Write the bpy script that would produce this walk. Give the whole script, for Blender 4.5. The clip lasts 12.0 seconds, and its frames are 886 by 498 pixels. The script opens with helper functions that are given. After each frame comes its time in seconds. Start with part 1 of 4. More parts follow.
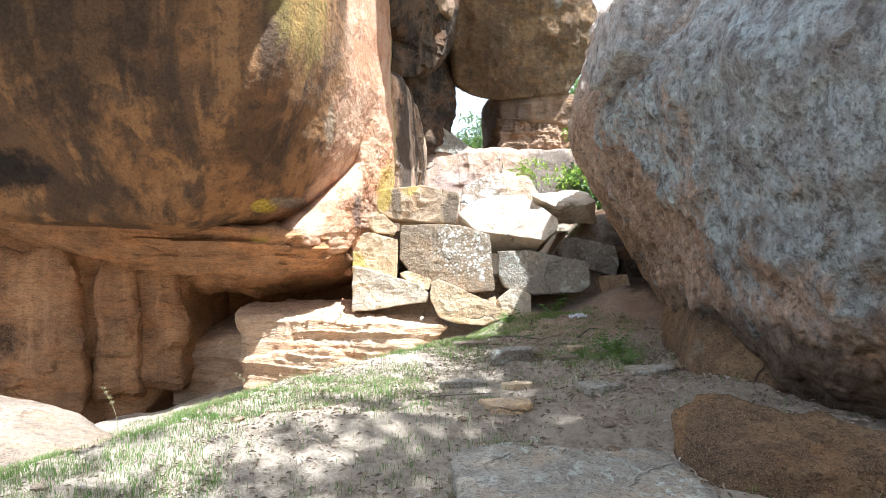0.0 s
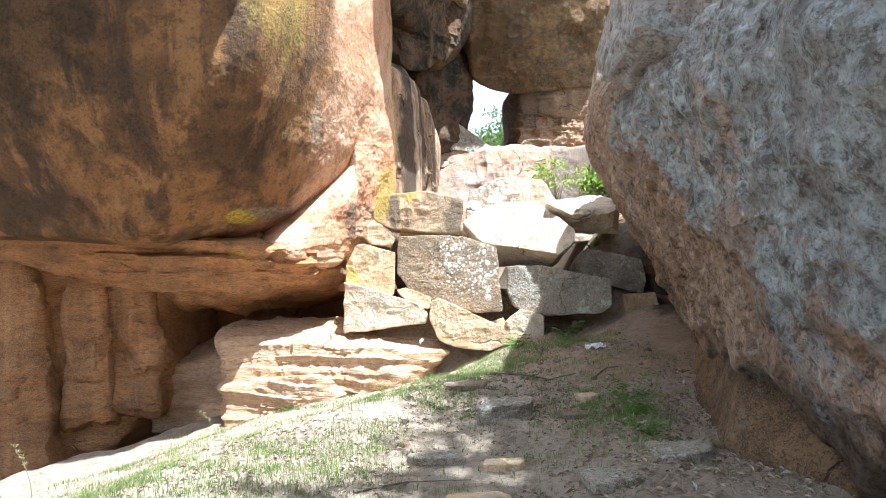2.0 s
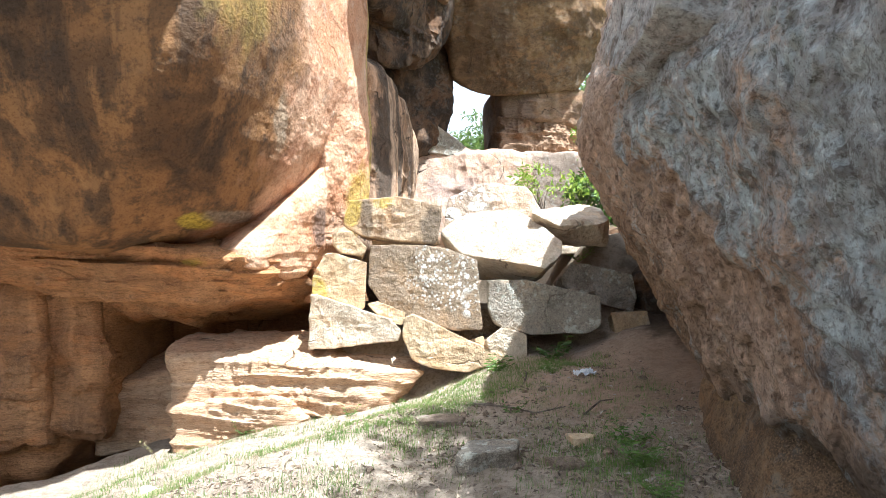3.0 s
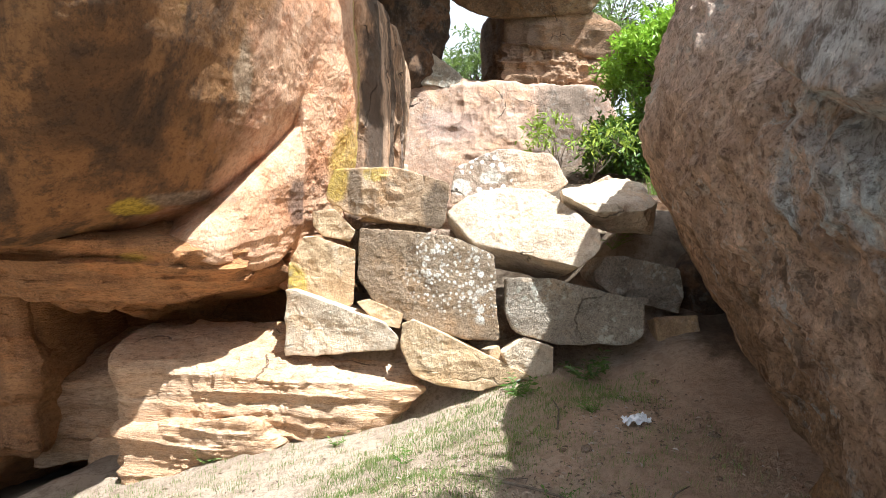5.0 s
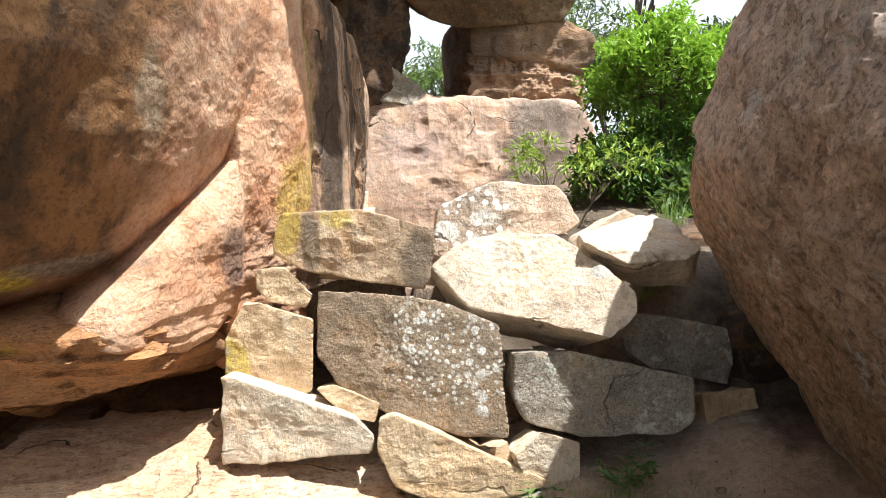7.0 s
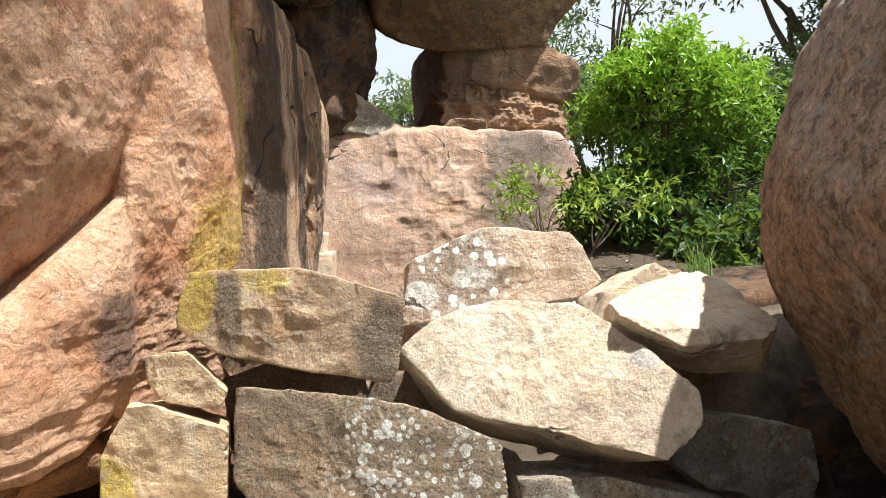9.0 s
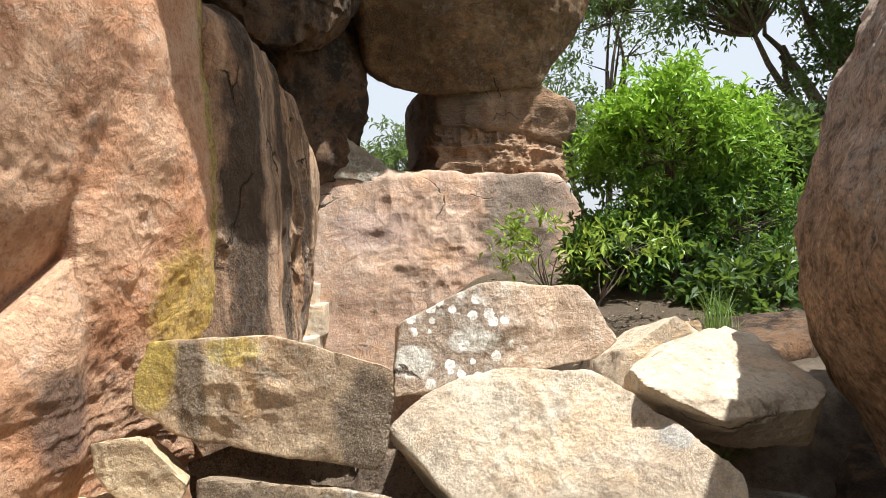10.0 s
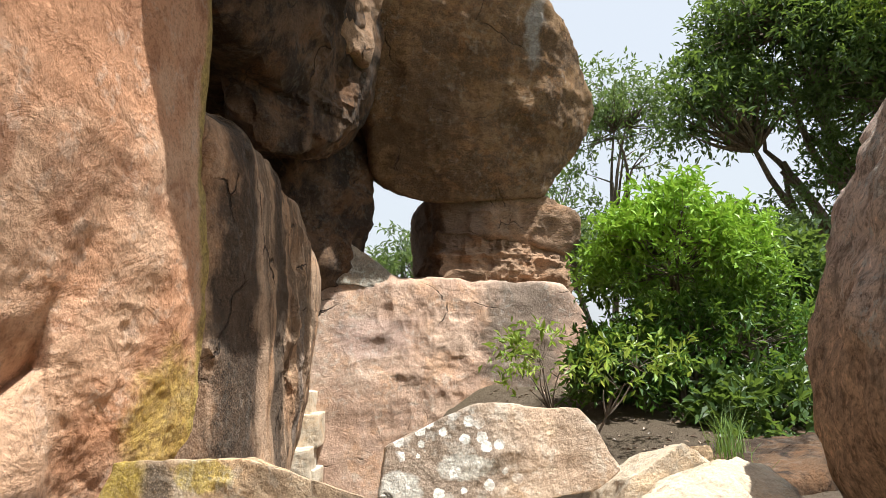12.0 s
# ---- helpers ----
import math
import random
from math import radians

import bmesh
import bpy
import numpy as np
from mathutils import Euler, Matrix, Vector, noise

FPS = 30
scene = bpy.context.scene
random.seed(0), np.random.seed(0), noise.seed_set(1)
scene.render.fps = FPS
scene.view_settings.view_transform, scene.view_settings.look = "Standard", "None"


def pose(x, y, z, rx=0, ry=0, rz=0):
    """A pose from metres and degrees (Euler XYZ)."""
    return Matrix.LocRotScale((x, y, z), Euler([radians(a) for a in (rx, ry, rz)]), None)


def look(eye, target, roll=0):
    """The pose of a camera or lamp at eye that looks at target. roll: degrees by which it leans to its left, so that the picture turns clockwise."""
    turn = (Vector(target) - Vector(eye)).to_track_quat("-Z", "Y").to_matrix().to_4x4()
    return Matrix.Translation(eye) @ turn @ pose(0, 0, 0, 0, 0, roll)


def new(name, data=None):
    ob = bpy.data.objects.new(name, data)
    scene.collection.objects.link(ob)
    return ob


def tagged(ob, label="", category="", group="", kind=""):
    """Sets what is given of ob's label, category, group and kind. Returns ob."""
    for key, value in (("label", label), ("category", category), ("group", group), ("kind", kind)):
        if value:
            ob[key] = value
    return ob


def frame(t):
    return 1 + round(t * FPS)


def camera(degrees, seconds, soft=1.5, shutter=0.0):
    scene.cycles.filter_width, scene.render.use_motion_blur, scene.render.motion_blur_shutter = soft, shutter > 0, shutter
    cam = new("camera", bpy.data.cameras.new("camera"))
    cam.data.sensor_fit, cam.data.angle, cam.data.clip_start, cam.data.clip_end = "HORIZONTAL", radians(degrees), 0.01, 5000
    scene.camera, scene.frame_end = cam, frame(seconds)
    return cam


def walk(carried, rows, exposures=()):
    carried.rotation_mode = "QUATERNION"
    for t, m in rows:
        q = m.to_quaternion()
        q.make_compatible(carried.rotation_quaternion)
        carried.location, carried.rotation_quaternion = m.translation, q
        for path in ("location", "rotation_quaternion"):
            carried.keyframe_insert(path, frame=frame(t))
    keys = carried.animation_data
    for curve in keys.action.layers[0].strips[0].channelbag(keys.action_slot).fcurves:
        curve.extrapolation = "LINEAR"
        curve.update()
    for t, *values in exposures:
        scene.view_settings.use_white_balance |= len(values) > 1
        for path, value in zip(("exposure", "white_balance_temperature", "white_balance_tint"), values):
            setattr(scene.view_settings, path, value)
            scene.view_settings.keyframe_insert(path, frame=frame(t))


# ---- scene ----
cam = camera(66.0, 12.0, soft=0.8)
PATH = [
    (0, (-0.619, -1.755, 1.594), (-0.44, 0.237, 1.597), -0.7),
    (0.5, (-0.488, -1.385, 1.626), (-0.321, 0.608, 1.639), -0.7),
    (1, (-0.439, -1.268, 1.728), (-0.308, 0.728, 1.726), -0.8),
    (1.5, (-0.354, -1.132, 1.742), (-0.251, 0.865, 1.727), -0.7),
    (2, (-0.266, -0.947, 1.779), (-0.178, 1.051, 1.767), -0.8),
    (2.5, (-0.243, -0.75, 1.836), (-0.123, 1.246, 1.837), -0.3),
    (2.7, (-0.237, -0.631, 1.83), (-0.1, 1.364, 1.841), -0.1),
    (4.3, (-0.251, 0.479, 2.158), (-0.055, 2.46, 1.971), 1.3),
    (4.5, (-0.268, 0.581, 2.226), (-0.076, 2.561, 2.02), 1.4),
    (5, (-0.329, 0.77, 2.378), (-0.118, 2.742, 2.117), 1.0),
    (5.5, (-0.411, 0.937, 2.459), (-0.179, 2.906, 2.193), 0.1),
    (6, (-0.458, 1.231, 2.455), (-0.18, 3.196, 2.209), -0.3),
    (6.5, (-0.393, 1.627, 2.431), (-0.076, 3.588, 2.206), -0.3),
    (7, (-0.363, 1.942, 2.509), (-0.023, 3.901, 2.292), -0.4),
    (7.2, (-0.381, 2.091, 2.532), (-0.027, 4.046, 2.299), -0.3),
    (8.8, (-0.217, 3.006, 2.53), (0.222, 4.952, 2.395), -0.2),
    (9, (-0.186, 3.062, 2.537), (0.245, 5.012, 2.426), -0.4),
    (9.5, (-0.127, 3.245, 2.542), (0.309, 5.196, 2.49), -1.0),
    (10, (-0.092, 3.397, 2.578), (0.346, 5.348, 2.594), -1.6),
    (10.5, (-0.064, 3.445, 2.596), (0.38, 5.393, 2.686), -1.6),
    (11, (-0.031, 3.48, 2.606), (0.407, 5.424, 2.777), -1.1),
    (11.5, (-0.023, 3.476, 2.622), (0.408, 5.414, 2.867), -0.6),
    (12, (-0.017, 3.479, 2.625), (0.4, 5.409, 2.945), -0.4),
]
EXPOSURE = [(0.0, 1.98, 5250, 5), (2.7, 2.02, 5350, 5), (4.5, 1.76, 5750, 8), (7.0, 1.44, 5900, 8), (9.0, 1.17, 6000, 8), (10.0, 1.05, 6050, 8), (12.0, 1.05, 6100, 8)]
walk(cam, [(t, look(eye, target, roll)) for t, eye, target, roll in PATH], EXPOSURE)

# ---- light ----
SUN_TO = Vector((0.27, -0.29, 1.0)).normalized()
world = bpy.data.worlds.new("world")
scene.world = world
world.use_nodes = True
wn, wl = world.node_tree.nodes, world.node_tree.links
sky = wn.new("ShaderNodeTexSky")
sky.sky_type = "NISHITA"
sky.sun_disc = False
sky.sun_elevation = math.asin(SUN_TO.z)
sky.sun_rotation = math.atan2(SUN_TO.x, SUN_TO.y)
sky.dust_density = 6.0
sky.air_density = 1.4
wn["Background"].inputs["Strength"].default_value = 0.049
haze = wn.new("ShaderNodeMix")
haze.data_type = "RGBA"
haze.inputs[0].default_value = 0.55
haze.inputs[7].default_value = (13.0, 13.1, 13.3, 1)
wl.new(sky.outputs["Color"], haze.inputs[6])
wl.new(haze.outputs[2], wn["Background"].inputs["Color"])
sun = new("sun", bpy.data.lights.new("sun", "SUN"))
sun.data.energy = 5.0
sun.data.angle = radians(0.6)
sun.data.color = (1.0, 0.95, 0.87)
sun.matrix_world = look(SUN_TO * 30, (0, 0, 0))


# ---- materials ----
class Nodes:
    """A short hand for node trees."""

    def __init__(self, name):
        self.mat = bpy.data.materials.new(name)
        self.mat.use_nodes = True
        self.tree = self.mat.node_tree
        self.bsdf = self.tree.nodes["Principled BSDF"]
        self.co = self.tree.nodes.new("ShaderNodeTexCoord").outputs["Object"]

    def put(self, socket, value):
        if isinstance(value, bpy.types.NodeSocket):
            self.tree.links.new(value, socket)
        elif isinstance(value, tuple) and len(value) == 3 and socket.type == "RGBA":
            socket.default_value = (*value, 1)
        else:
            socket.default_value = value

    def scaled(self, sx, sy, sz):
        n = self.tree.nodes.new("ShaderNodeVectorMath")
        n.operation = "MULTIPLY"
        self.put(n.inputs[0], self.co)
        n.inputs[1].default_value = (sx, sy, sz)
        return n.outputs[0]

    def noise(self, scale, detail=6.0, rough=0.6, co=None, distort=0.0):
        n = self.tree.nodes.new("ShaderNodeTexNoise")
        self.put(n.inputs["Vector"], co or self.co)
        n.inputs["Scale"].default_value = scale
        n.inputs["Detail"].default_value = detail
        n.inputs["Roughness"].default_value = rough
        n.inputs["Distortion"].default_value = distort
        return n.outputs["Fac"]

    def cells(self, scale, co=None, feature="F1"):
        n = self.tree.nodes.new("ShaderNodeTexVoronoi")
        n.feature = feature
        self.put(n.inputs["Vector"], co or self.co)
        n.inputs["Scale"].default_value = scale
        return n.outputs["Distance"]

    def ramp(self, fac, lo, hi, a=0.0, b=1.0):
        n = self.tree.nodes.new("ShaderNodeMapRange")
        n.interpolation_type = "SMOOTHSTEP"
        self.put(n.inputs[0], fac)
        for k, v in zip((1, 2, 3, 4), (lo, hi, a, b)):
            n.inputs[k].default_value = v
        return n.outputs[0]

    def math(self, op, a, b=0.0):
        n = self.tree.nodes.new("ShaderNodeMath")
        n.operation = op
        self.put(n.inputs[0], a)
        self.put(n.inputs[1], b)
        return n.outputs[0]

    def mix(self, fac, a, b, blend="MIX"):
        n = self.tree.nodes.new("ShaderNodeMix")
        n.data_type = "RGBA"
        n.blend_type = blend
        self.put(n.inputs[0], fac)
        self.put(n.inputs[6], a)
        self.put(n.inputs[7], b)
        return n.outputs[2]

    def spot(self, centre, size, soft=0.5, wobble=0.35, scale=5.0):
        """1 inside an uneven blot of half-size `size` (three numbers) round a place."""
        a = self.tree.nodes.new("ShaderNodeVectorMath")
        a.operation = "SUBTRACT"
        self.put(a.inputs[0], self.co)
        a.inputs[1].default_value = centre
        b = self.tree.nodes.new("ShaderNodeVectorMath")
        b.operation = "DIVIDE"
        self.put(b.inputs[0], a.outputs[0])
        b.inputs[1].default_value = size
        c = self.tree.nodes.new("ShaderNodeVectorMath")
        c.operation = "LENGTH"
        self.put(c.inputs[0], b.outputs[0])
        n = self.math("MULTIPLY_ADD", self.noise(scale, 5, 0.65), wobble * 4)
        n.node.inputs[2].default_value = -wobble * 2
        return self.ramp(self.math("ADD", c.outputs["Value"], n), 1 + soft / 2, 1 - soft / 2)

    def done(self, colour, rough=0.85, bump=None, strength=0.5, distance=0.02, specular=0.3):
        self.put(self.bsdf.inputs["Base Color"], colour)
        self.put(self.bsdf.inputs["Roughness"], rough)
        self.bsdf.inputs["Specular IOR Level"].default_value = specular
        if bump is not None:
            n = self.tree.nodes.new("ShaderNodeBump")
            n.inputs["Strength"].default_value = strength
            n.inputs["Distance"].default_value = distance
            self.put(n.inputs["Height"], bump)
            self.put(self.bsdf.inputs["Normal"], n.outputs["Normal"])
        return self.mat


TAN = (0.52, 0.33, 0.20)
PINK = (0.50, 0.29, 0.20)
ORANGE = (0.42, 0.20, 0.085)
BROWN = (0.20, 0.115, 0.06)
GREY = (0.30, 0.27, 0.235)
YELLOW = (0.56, 0.42, 0.06)
WHITE = (0.66, 0.64, 0.57)
BLACK = (0.018, 0.016, 0.015)


def stone_material(name, light, dark, stain=(0.05, 0.04, 0.035), stains=0.5, lichen=0.3, lichen_colour=(0.5, 0.5, 0.44),
                   streaks=0.0, streak_colour=(0.05, 0.035, 0.025), streak_width=1.0, streak_run=0.10, pale_streaks=0.0, grain=1.0, spots=(), relief=1.0, size=1.0, cracks=0.5, across=(1.0, 1.0, 1.0), rosettes=()):
    """Weathered rock: two tones, dark stains, pale lichen, water streaks, cracks and blots in colours given for each.
    """
    n = Nodes(name)
    main = n.scaled(*across)
    warm, cool = tuple(c * k for c, k in zip(light, (1.12, 0.93, 0.74))), tuple(c * k for c, k in zip(dark, (0.86, 0.92, 0.98)))
    col = n.mix(n.ramp(n.noise(1.2 * size, 9, 0.62, main, 0.4), 0.40, 0.58), light, dark)
    col = n.mix(n.ramp(n.noise(2.3 * size, 7, 0.65, main, 0.8), 0.50, 0.62, 0, 0.65), col, warm)
    col = n.mix(n.ramp(n.noise(4.1 * size, 9, 0.7, main, 0.5), 0.52, 0.64, 0, 0.6), col, cool)
    col = n.mix(n.ramp(n.noise(9 * size, 8, 0.72, main), 0.52, 0.60, 0, 0.5), col, tuple(c * 0.55 for c in dark))
    col = n.mix(n.ramp(n.noise(13 * size, 8, 0.7), 0.54, 0.66, 0, 0.45), col, tuple(min(0.8, c * 1.3) for c in light))
    if streaks:
        w = n.noise(1.0, 8, 0.68, n.scaled(5.5 / streak_width, 5.5 / streak_width, streak_run), 0.1 + streak_run)
        col = n.mix(n.ramp(w, 0.455, 0.535, 0, streaks), col, n.mix(n.ramp(n.noise(1.0, 7, 0.75, n.scaled(30, 30, 3)), 0.45, 0.7), streak_colour, tuple(c * 3.5 for c in streak_colour)))
    if pale_streaks:
        w = n.noise(1.0, 7, 0.62, n.scaled(4.2, 4.2, 0.14), 0.15)
        col = n.mix(n.ramp(w, 0.53, 0.66, 0, pale_streaks), col, tuple(min(0.8, c * 1.35 + 0.03) for c in light))
    col = n.mix(n.ramp(n.noise(3.1 * size, 10, 0.75), 0.50, 0.66, 0, stains), col, stain)
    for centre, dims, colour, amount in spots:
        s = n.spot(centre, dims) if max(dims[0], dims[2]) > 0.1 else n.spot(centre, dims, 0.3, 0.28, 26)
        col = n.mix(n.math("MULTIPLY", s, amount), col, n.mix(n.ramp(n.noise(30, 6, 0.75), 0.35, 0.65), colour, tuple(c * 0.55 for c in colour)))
    if lichen:
        patch = n.ramp(n.noise(2.2 * size, 4, 0.6), 0.42, 0.60)
        dots = n.ramp(n.noise(15 * size, 7, 0.66), 0.52, 0.58)
        col = n.mix(n.math("MULTIPLY", n.math("MULTIPLY", patch, dots), lichen), col, lichen_colour)
    for centre, dims, scale in rosettes:
        disc = n.math("ADD", n.cells(scale), n.math("MULTIPLY", n.noise(scale * 4, 4, 0.7), 0.35))
        some = n.ramp(n.noise(scale * 0.35, 2, 0.5), 0.38, 0.44)
        mark = n.math("MULTIPLY", n.math("MULTIPLY", n.ramp(disc, 0.54, 0.50), some), n.spot(centre, dims, 0.5, 0.3, 6))
        col = n.mix(mark, col, n.mix(n.ramp(n.noise(60, 4, 0.7), 0.45, 0.7), (0.80, 0.79, 0.74), (0.60, 0.58, 0.52)))
    warp = n.tree.nodes.new("ShaderNodeVectorMath")
    warp.operation = "ADD"
    wob = n.tree.nodes.new("ShaderNodeTexNoise")
    wob.inputs["Scale"].default_value = 4.0
    wob.inputs["Detail"].default_value = 6
    n.put(wob.inputs["Vector"], n.co)
    n.put(warp.inputs[0], n.co)
    less = n.tree.nodes.new("ShaderNodeVectorMath")
    less.operation = "SCALE"
    n.put(less.inputs[0], wob.outputs["Color"])
    less.inputs["Scale"].default_value = 0.22
    n.put(warp.inputs[1], less.outputs[0])
    edge = n.cells(1.15 * size, warp.outputs[0], "DISTANCE_TO_EDGE")
    gate = n.ramp(n.noise(1.9, 3, 0.5), 0.52, 0.6)
    line = n.math("MULTIPLY", n.ramp(edge, 0.010, 0.002), n.math("MULTIPLY", gate, cracks))
    col = n.mix(line, col, (0.03, 0.022, 0.018))
    mid = n.noise(48, 7, 0.78, main)
    col = n.mix(n.ramp(mid, 0.52, 0.57, 0.0, 0.6 * grain), col, tuple(c * 0.30 for c in dark))
    fine = n.noise(150, 4, 0.8)
    col = n.mix(n.ramp(fine, 0.51, 0.58, 0.0, 0.5 * grain), col, tuple(min(0.85, c * 1.5) for c in light))
    height = n.math("ADD", n.math("MULTIPLY", n.noise(34, 9, 0.72, main), 0.75), n.math("MULTIPLY", n.ramp(n.cells(42, main), 0.0, 0.4), 0.10))
    height = n.math("ADD", height, n.math("MULTIPLY", n.noise(7, 6, 0.62, main, 0.6), 1.1))
    height = n.math("SUBTRACT", height, n.math("MULTIPLY", line, 0.9))
    return n.done(col, 0.9, height, relief, 0.028, 0.2)


# the last blot makes the bulge darker towards its left
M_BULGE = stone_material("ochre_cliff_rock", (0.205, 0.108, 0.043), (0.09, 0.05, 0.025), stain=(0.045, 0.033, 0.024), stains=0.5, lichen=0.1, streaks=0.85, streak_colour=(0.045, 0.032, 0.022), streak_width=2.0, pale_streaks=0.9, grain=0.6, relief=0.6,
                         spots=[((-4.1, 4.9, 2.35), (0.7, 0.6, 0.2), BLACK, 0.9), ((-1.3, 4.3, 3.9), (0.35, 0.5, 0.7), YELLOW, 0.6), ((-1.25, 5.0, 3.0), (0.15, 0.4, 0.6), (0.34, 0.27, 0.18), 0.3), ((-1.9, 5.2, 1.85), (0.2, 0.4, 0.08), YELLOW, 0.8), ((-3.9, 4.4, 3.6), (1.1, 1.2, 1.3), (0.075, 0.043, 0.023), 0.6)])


def face_material():
    """Ochre streaked rock that passes into pink rock towards the open side, with a ragged border."""
    n = Nodes("cliff_face_rock")
    apart = n.tree.nodes.new("ShaderNodeSeparateXYZ")
    n.put(apart.inputs[0], n.co)
    x, y, z = apart.outputs["X"], apart.outputs["Y"], apart.outputs["Z"]
    # how far a place lies towards the slab, leaning with the height
    across = n.math("ADD", n.math("ADD", n.math("MULTIPLY", x, 0.6), n.math("MULTIPLY", y, 0.8)), n.math("MULTIPLY", z, -0.10))
    pink = n.ramp(n.math("ADD", across, n.math("MULTIPLY", n.math("SUBTRACT", n.noise(1.7, 8, 0.68), 0.5), 1.6)), 3.10, 3.62)
    low = n.ramp(n.math("ADD", z, n.math("MULTIPLY", n.math("SUBTRACT", n.noise(3.0, 6, 0.65), 0.5), 0.3)), 2.12, 1.95)
    pink = n.math("MAXIMUM", pink, n.math("MULTIPLY", low, n.ramp(across, 2.85, 3.15)))
    ochre = n.mix(n.ramp(n.noise(0.9, 8, 0.65, None, 0.6), 0.42, 0.58), (0.27, 0.14, 0.058), (0.12, 0.068, 0.035))
    w = n.noise(1.0, 7, 0.62, n.scaled(2.3, 2.3, 0.22), 0.2)
    ochre = n.mix(n.ramp(w, 0.47, 0.60, 0, 0.8), ochre, (0.065, 0.043, 0.028))
    w = n.noise(1.0, 6, 0.6, n.scaled(3.4, 3.4, 0.16), 0.2)
    ochre = n.mix(n.ramp(w, 0.54, 0.64, 0, 0.7), ochre, (0.34, 0.18, 0.075))
    ochre = n.mix(n.ramp(n.noise(6, 9, 0.75), 0.5, 0.62, 0, 0.6), ochre, (0.06, 0.042, 0.03))
    rose = n.mix(n.ramp(n.noise(1.1, 8, 0.66, None, 0.5), 0.40, 0.58), (0.62, 0.39, 0.25), (0.54, 0.28, 0.155))
    rose = n.mix(n.ramp(n.noise(3.2, 9, 0.72), 0.50, 0.63, 0, 0.7), rose, (0.34, 0.16, 0.085))
    rose = n.mix(n.ramp(n.noise(7, 9, 0.75), 0.53, 0.62, 0, 0.55), rose, (0.60, 0.44, 0.33))
    col = n.mix(pink, ochre, rose)
    # the broad blot at (-3.2, 4.0, 3.7) darkens the bulge's left part
    for centre, dims, colour, amount in (((-0.52, 6.65, 2.3), (0.20, 0.33, 0.36), YELLOW, 0.6), ((-0.45, 6.85, 3.6), (0.08, 0.12, 1.6), (0.46, 0.36, 0.10), 0.8), ((-0.85, 6.0, 2.05), (0.12, 0.2, 0.18), (0.09, 0.07, 0.07), 0.7),
                                         ((-1.35, 4.6, 3.9), (0.35, 0.5, 0.6), (0.42, 0.31, 0.07), 0.4), ((-1.80, 5.22, 2.06), (0.13, 0.25, 0.07), YELLOW, 0.9), ((-1.5, 5.35, 2.10), (0.35, 0.25, 0.05), (0.30, 0.25, 0.20), 0.7),
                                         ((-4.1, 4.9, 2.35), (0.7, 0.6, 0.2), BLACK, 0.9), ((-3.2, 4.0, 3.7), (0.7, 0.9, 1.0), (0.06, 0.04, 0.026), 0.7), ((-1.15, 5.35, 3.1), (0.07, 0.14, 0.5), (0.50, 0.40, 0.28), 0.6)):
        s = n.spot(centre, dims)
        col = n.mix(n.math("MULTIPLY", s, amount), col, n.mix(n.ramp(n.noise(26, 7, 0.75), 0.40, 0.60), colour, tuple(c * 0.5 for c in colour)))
    col = n.mix(n.ramp(n.noise(44, 7, 0.78), 0.52, 0.58, 0, 0.5), col, n.mix(1.0, col, (0.42, 0.40, 0.38), "MULTIPLY"))
    col = n.mix(n.ramp(n.noise(120, 4, 0.8), 0.53, 0.60, 0, 0.3), col, n.mix(1.0, col, (1.5, 1.5, 1.5), "MULTIPLY"))
    height = n.math("ADD", n.math("MULTIPLY", n.noise(30, 9, 0.72), 0.8), n.math("MULTIPLY", n.noise(6, 7, 0.65, None, 0.6), 1.6))
    return n.done(col, 0.9, height, 0.9, 0.035, 0.2)


M_FACE = face_material()
M_CAVE = stone_material("cave_rock", (0.44, 0.235, 0.11), (0.28, 0.145, 0.07), stains=0.45, lichen=0.0, streaks=0.3, streak_width=2.0, pale_streaks=0.3, across=(0.6, 0.6, 2.0),
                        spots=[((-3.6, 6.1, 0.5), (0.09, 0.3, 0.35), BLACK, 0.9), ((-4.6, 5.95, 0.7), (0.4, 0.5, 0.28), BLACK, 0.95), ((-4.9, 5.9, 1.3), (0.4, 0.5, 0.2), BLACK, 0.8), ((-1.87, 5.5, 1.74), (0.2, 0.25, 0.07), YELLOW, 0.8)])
M_STRIPED = stone_material("striped_rock", (0.56, 0.38, 0.25), (0.40, 0.23, 0.13), stains=0.3, lichen=0.1, streaks=0.6, streak_colour=(0.02, 0.016, 0.013), streak_width=1.4, streak_run=0.8, relief=1.4, cracks=1.0, grain=0.5, pale_streaks=0.5,
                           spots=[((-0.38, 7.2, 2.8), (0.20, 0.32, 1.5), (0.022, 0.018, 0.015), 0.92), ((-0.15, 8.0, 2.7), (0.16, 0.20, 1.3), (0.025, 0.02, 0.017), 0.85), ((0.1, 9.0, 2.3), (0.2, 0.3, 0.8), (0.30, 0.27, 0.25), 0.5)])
# soot on the roof; on the bank and gap-closing rocks this dark paints shade
M_DARK = stone_material("soot_and_shade_rock", (0.14, 0.085, 0.05), (0.035, 0.024, 0.017), stain=BLACK, stains=0.95, pale_streaks=0.3, grain=0.4, lichen=0.15, lichen_colour=(0.3, 0.28, 0.25), cracks=0.9, spots=[((0.15, 11.20, 5.72), (0.59, 1.04, 0.59), BLACK, 0.95)])
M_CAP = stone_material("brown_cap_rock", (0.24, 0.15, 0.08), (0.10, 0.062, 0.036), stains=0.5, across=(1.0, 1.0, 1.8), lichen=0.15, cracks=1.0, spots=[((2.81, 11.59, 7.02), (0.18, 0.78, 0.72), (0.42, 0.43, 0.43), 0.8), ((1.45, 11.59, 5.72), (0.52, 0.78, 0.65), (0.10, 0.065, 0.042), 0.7)])
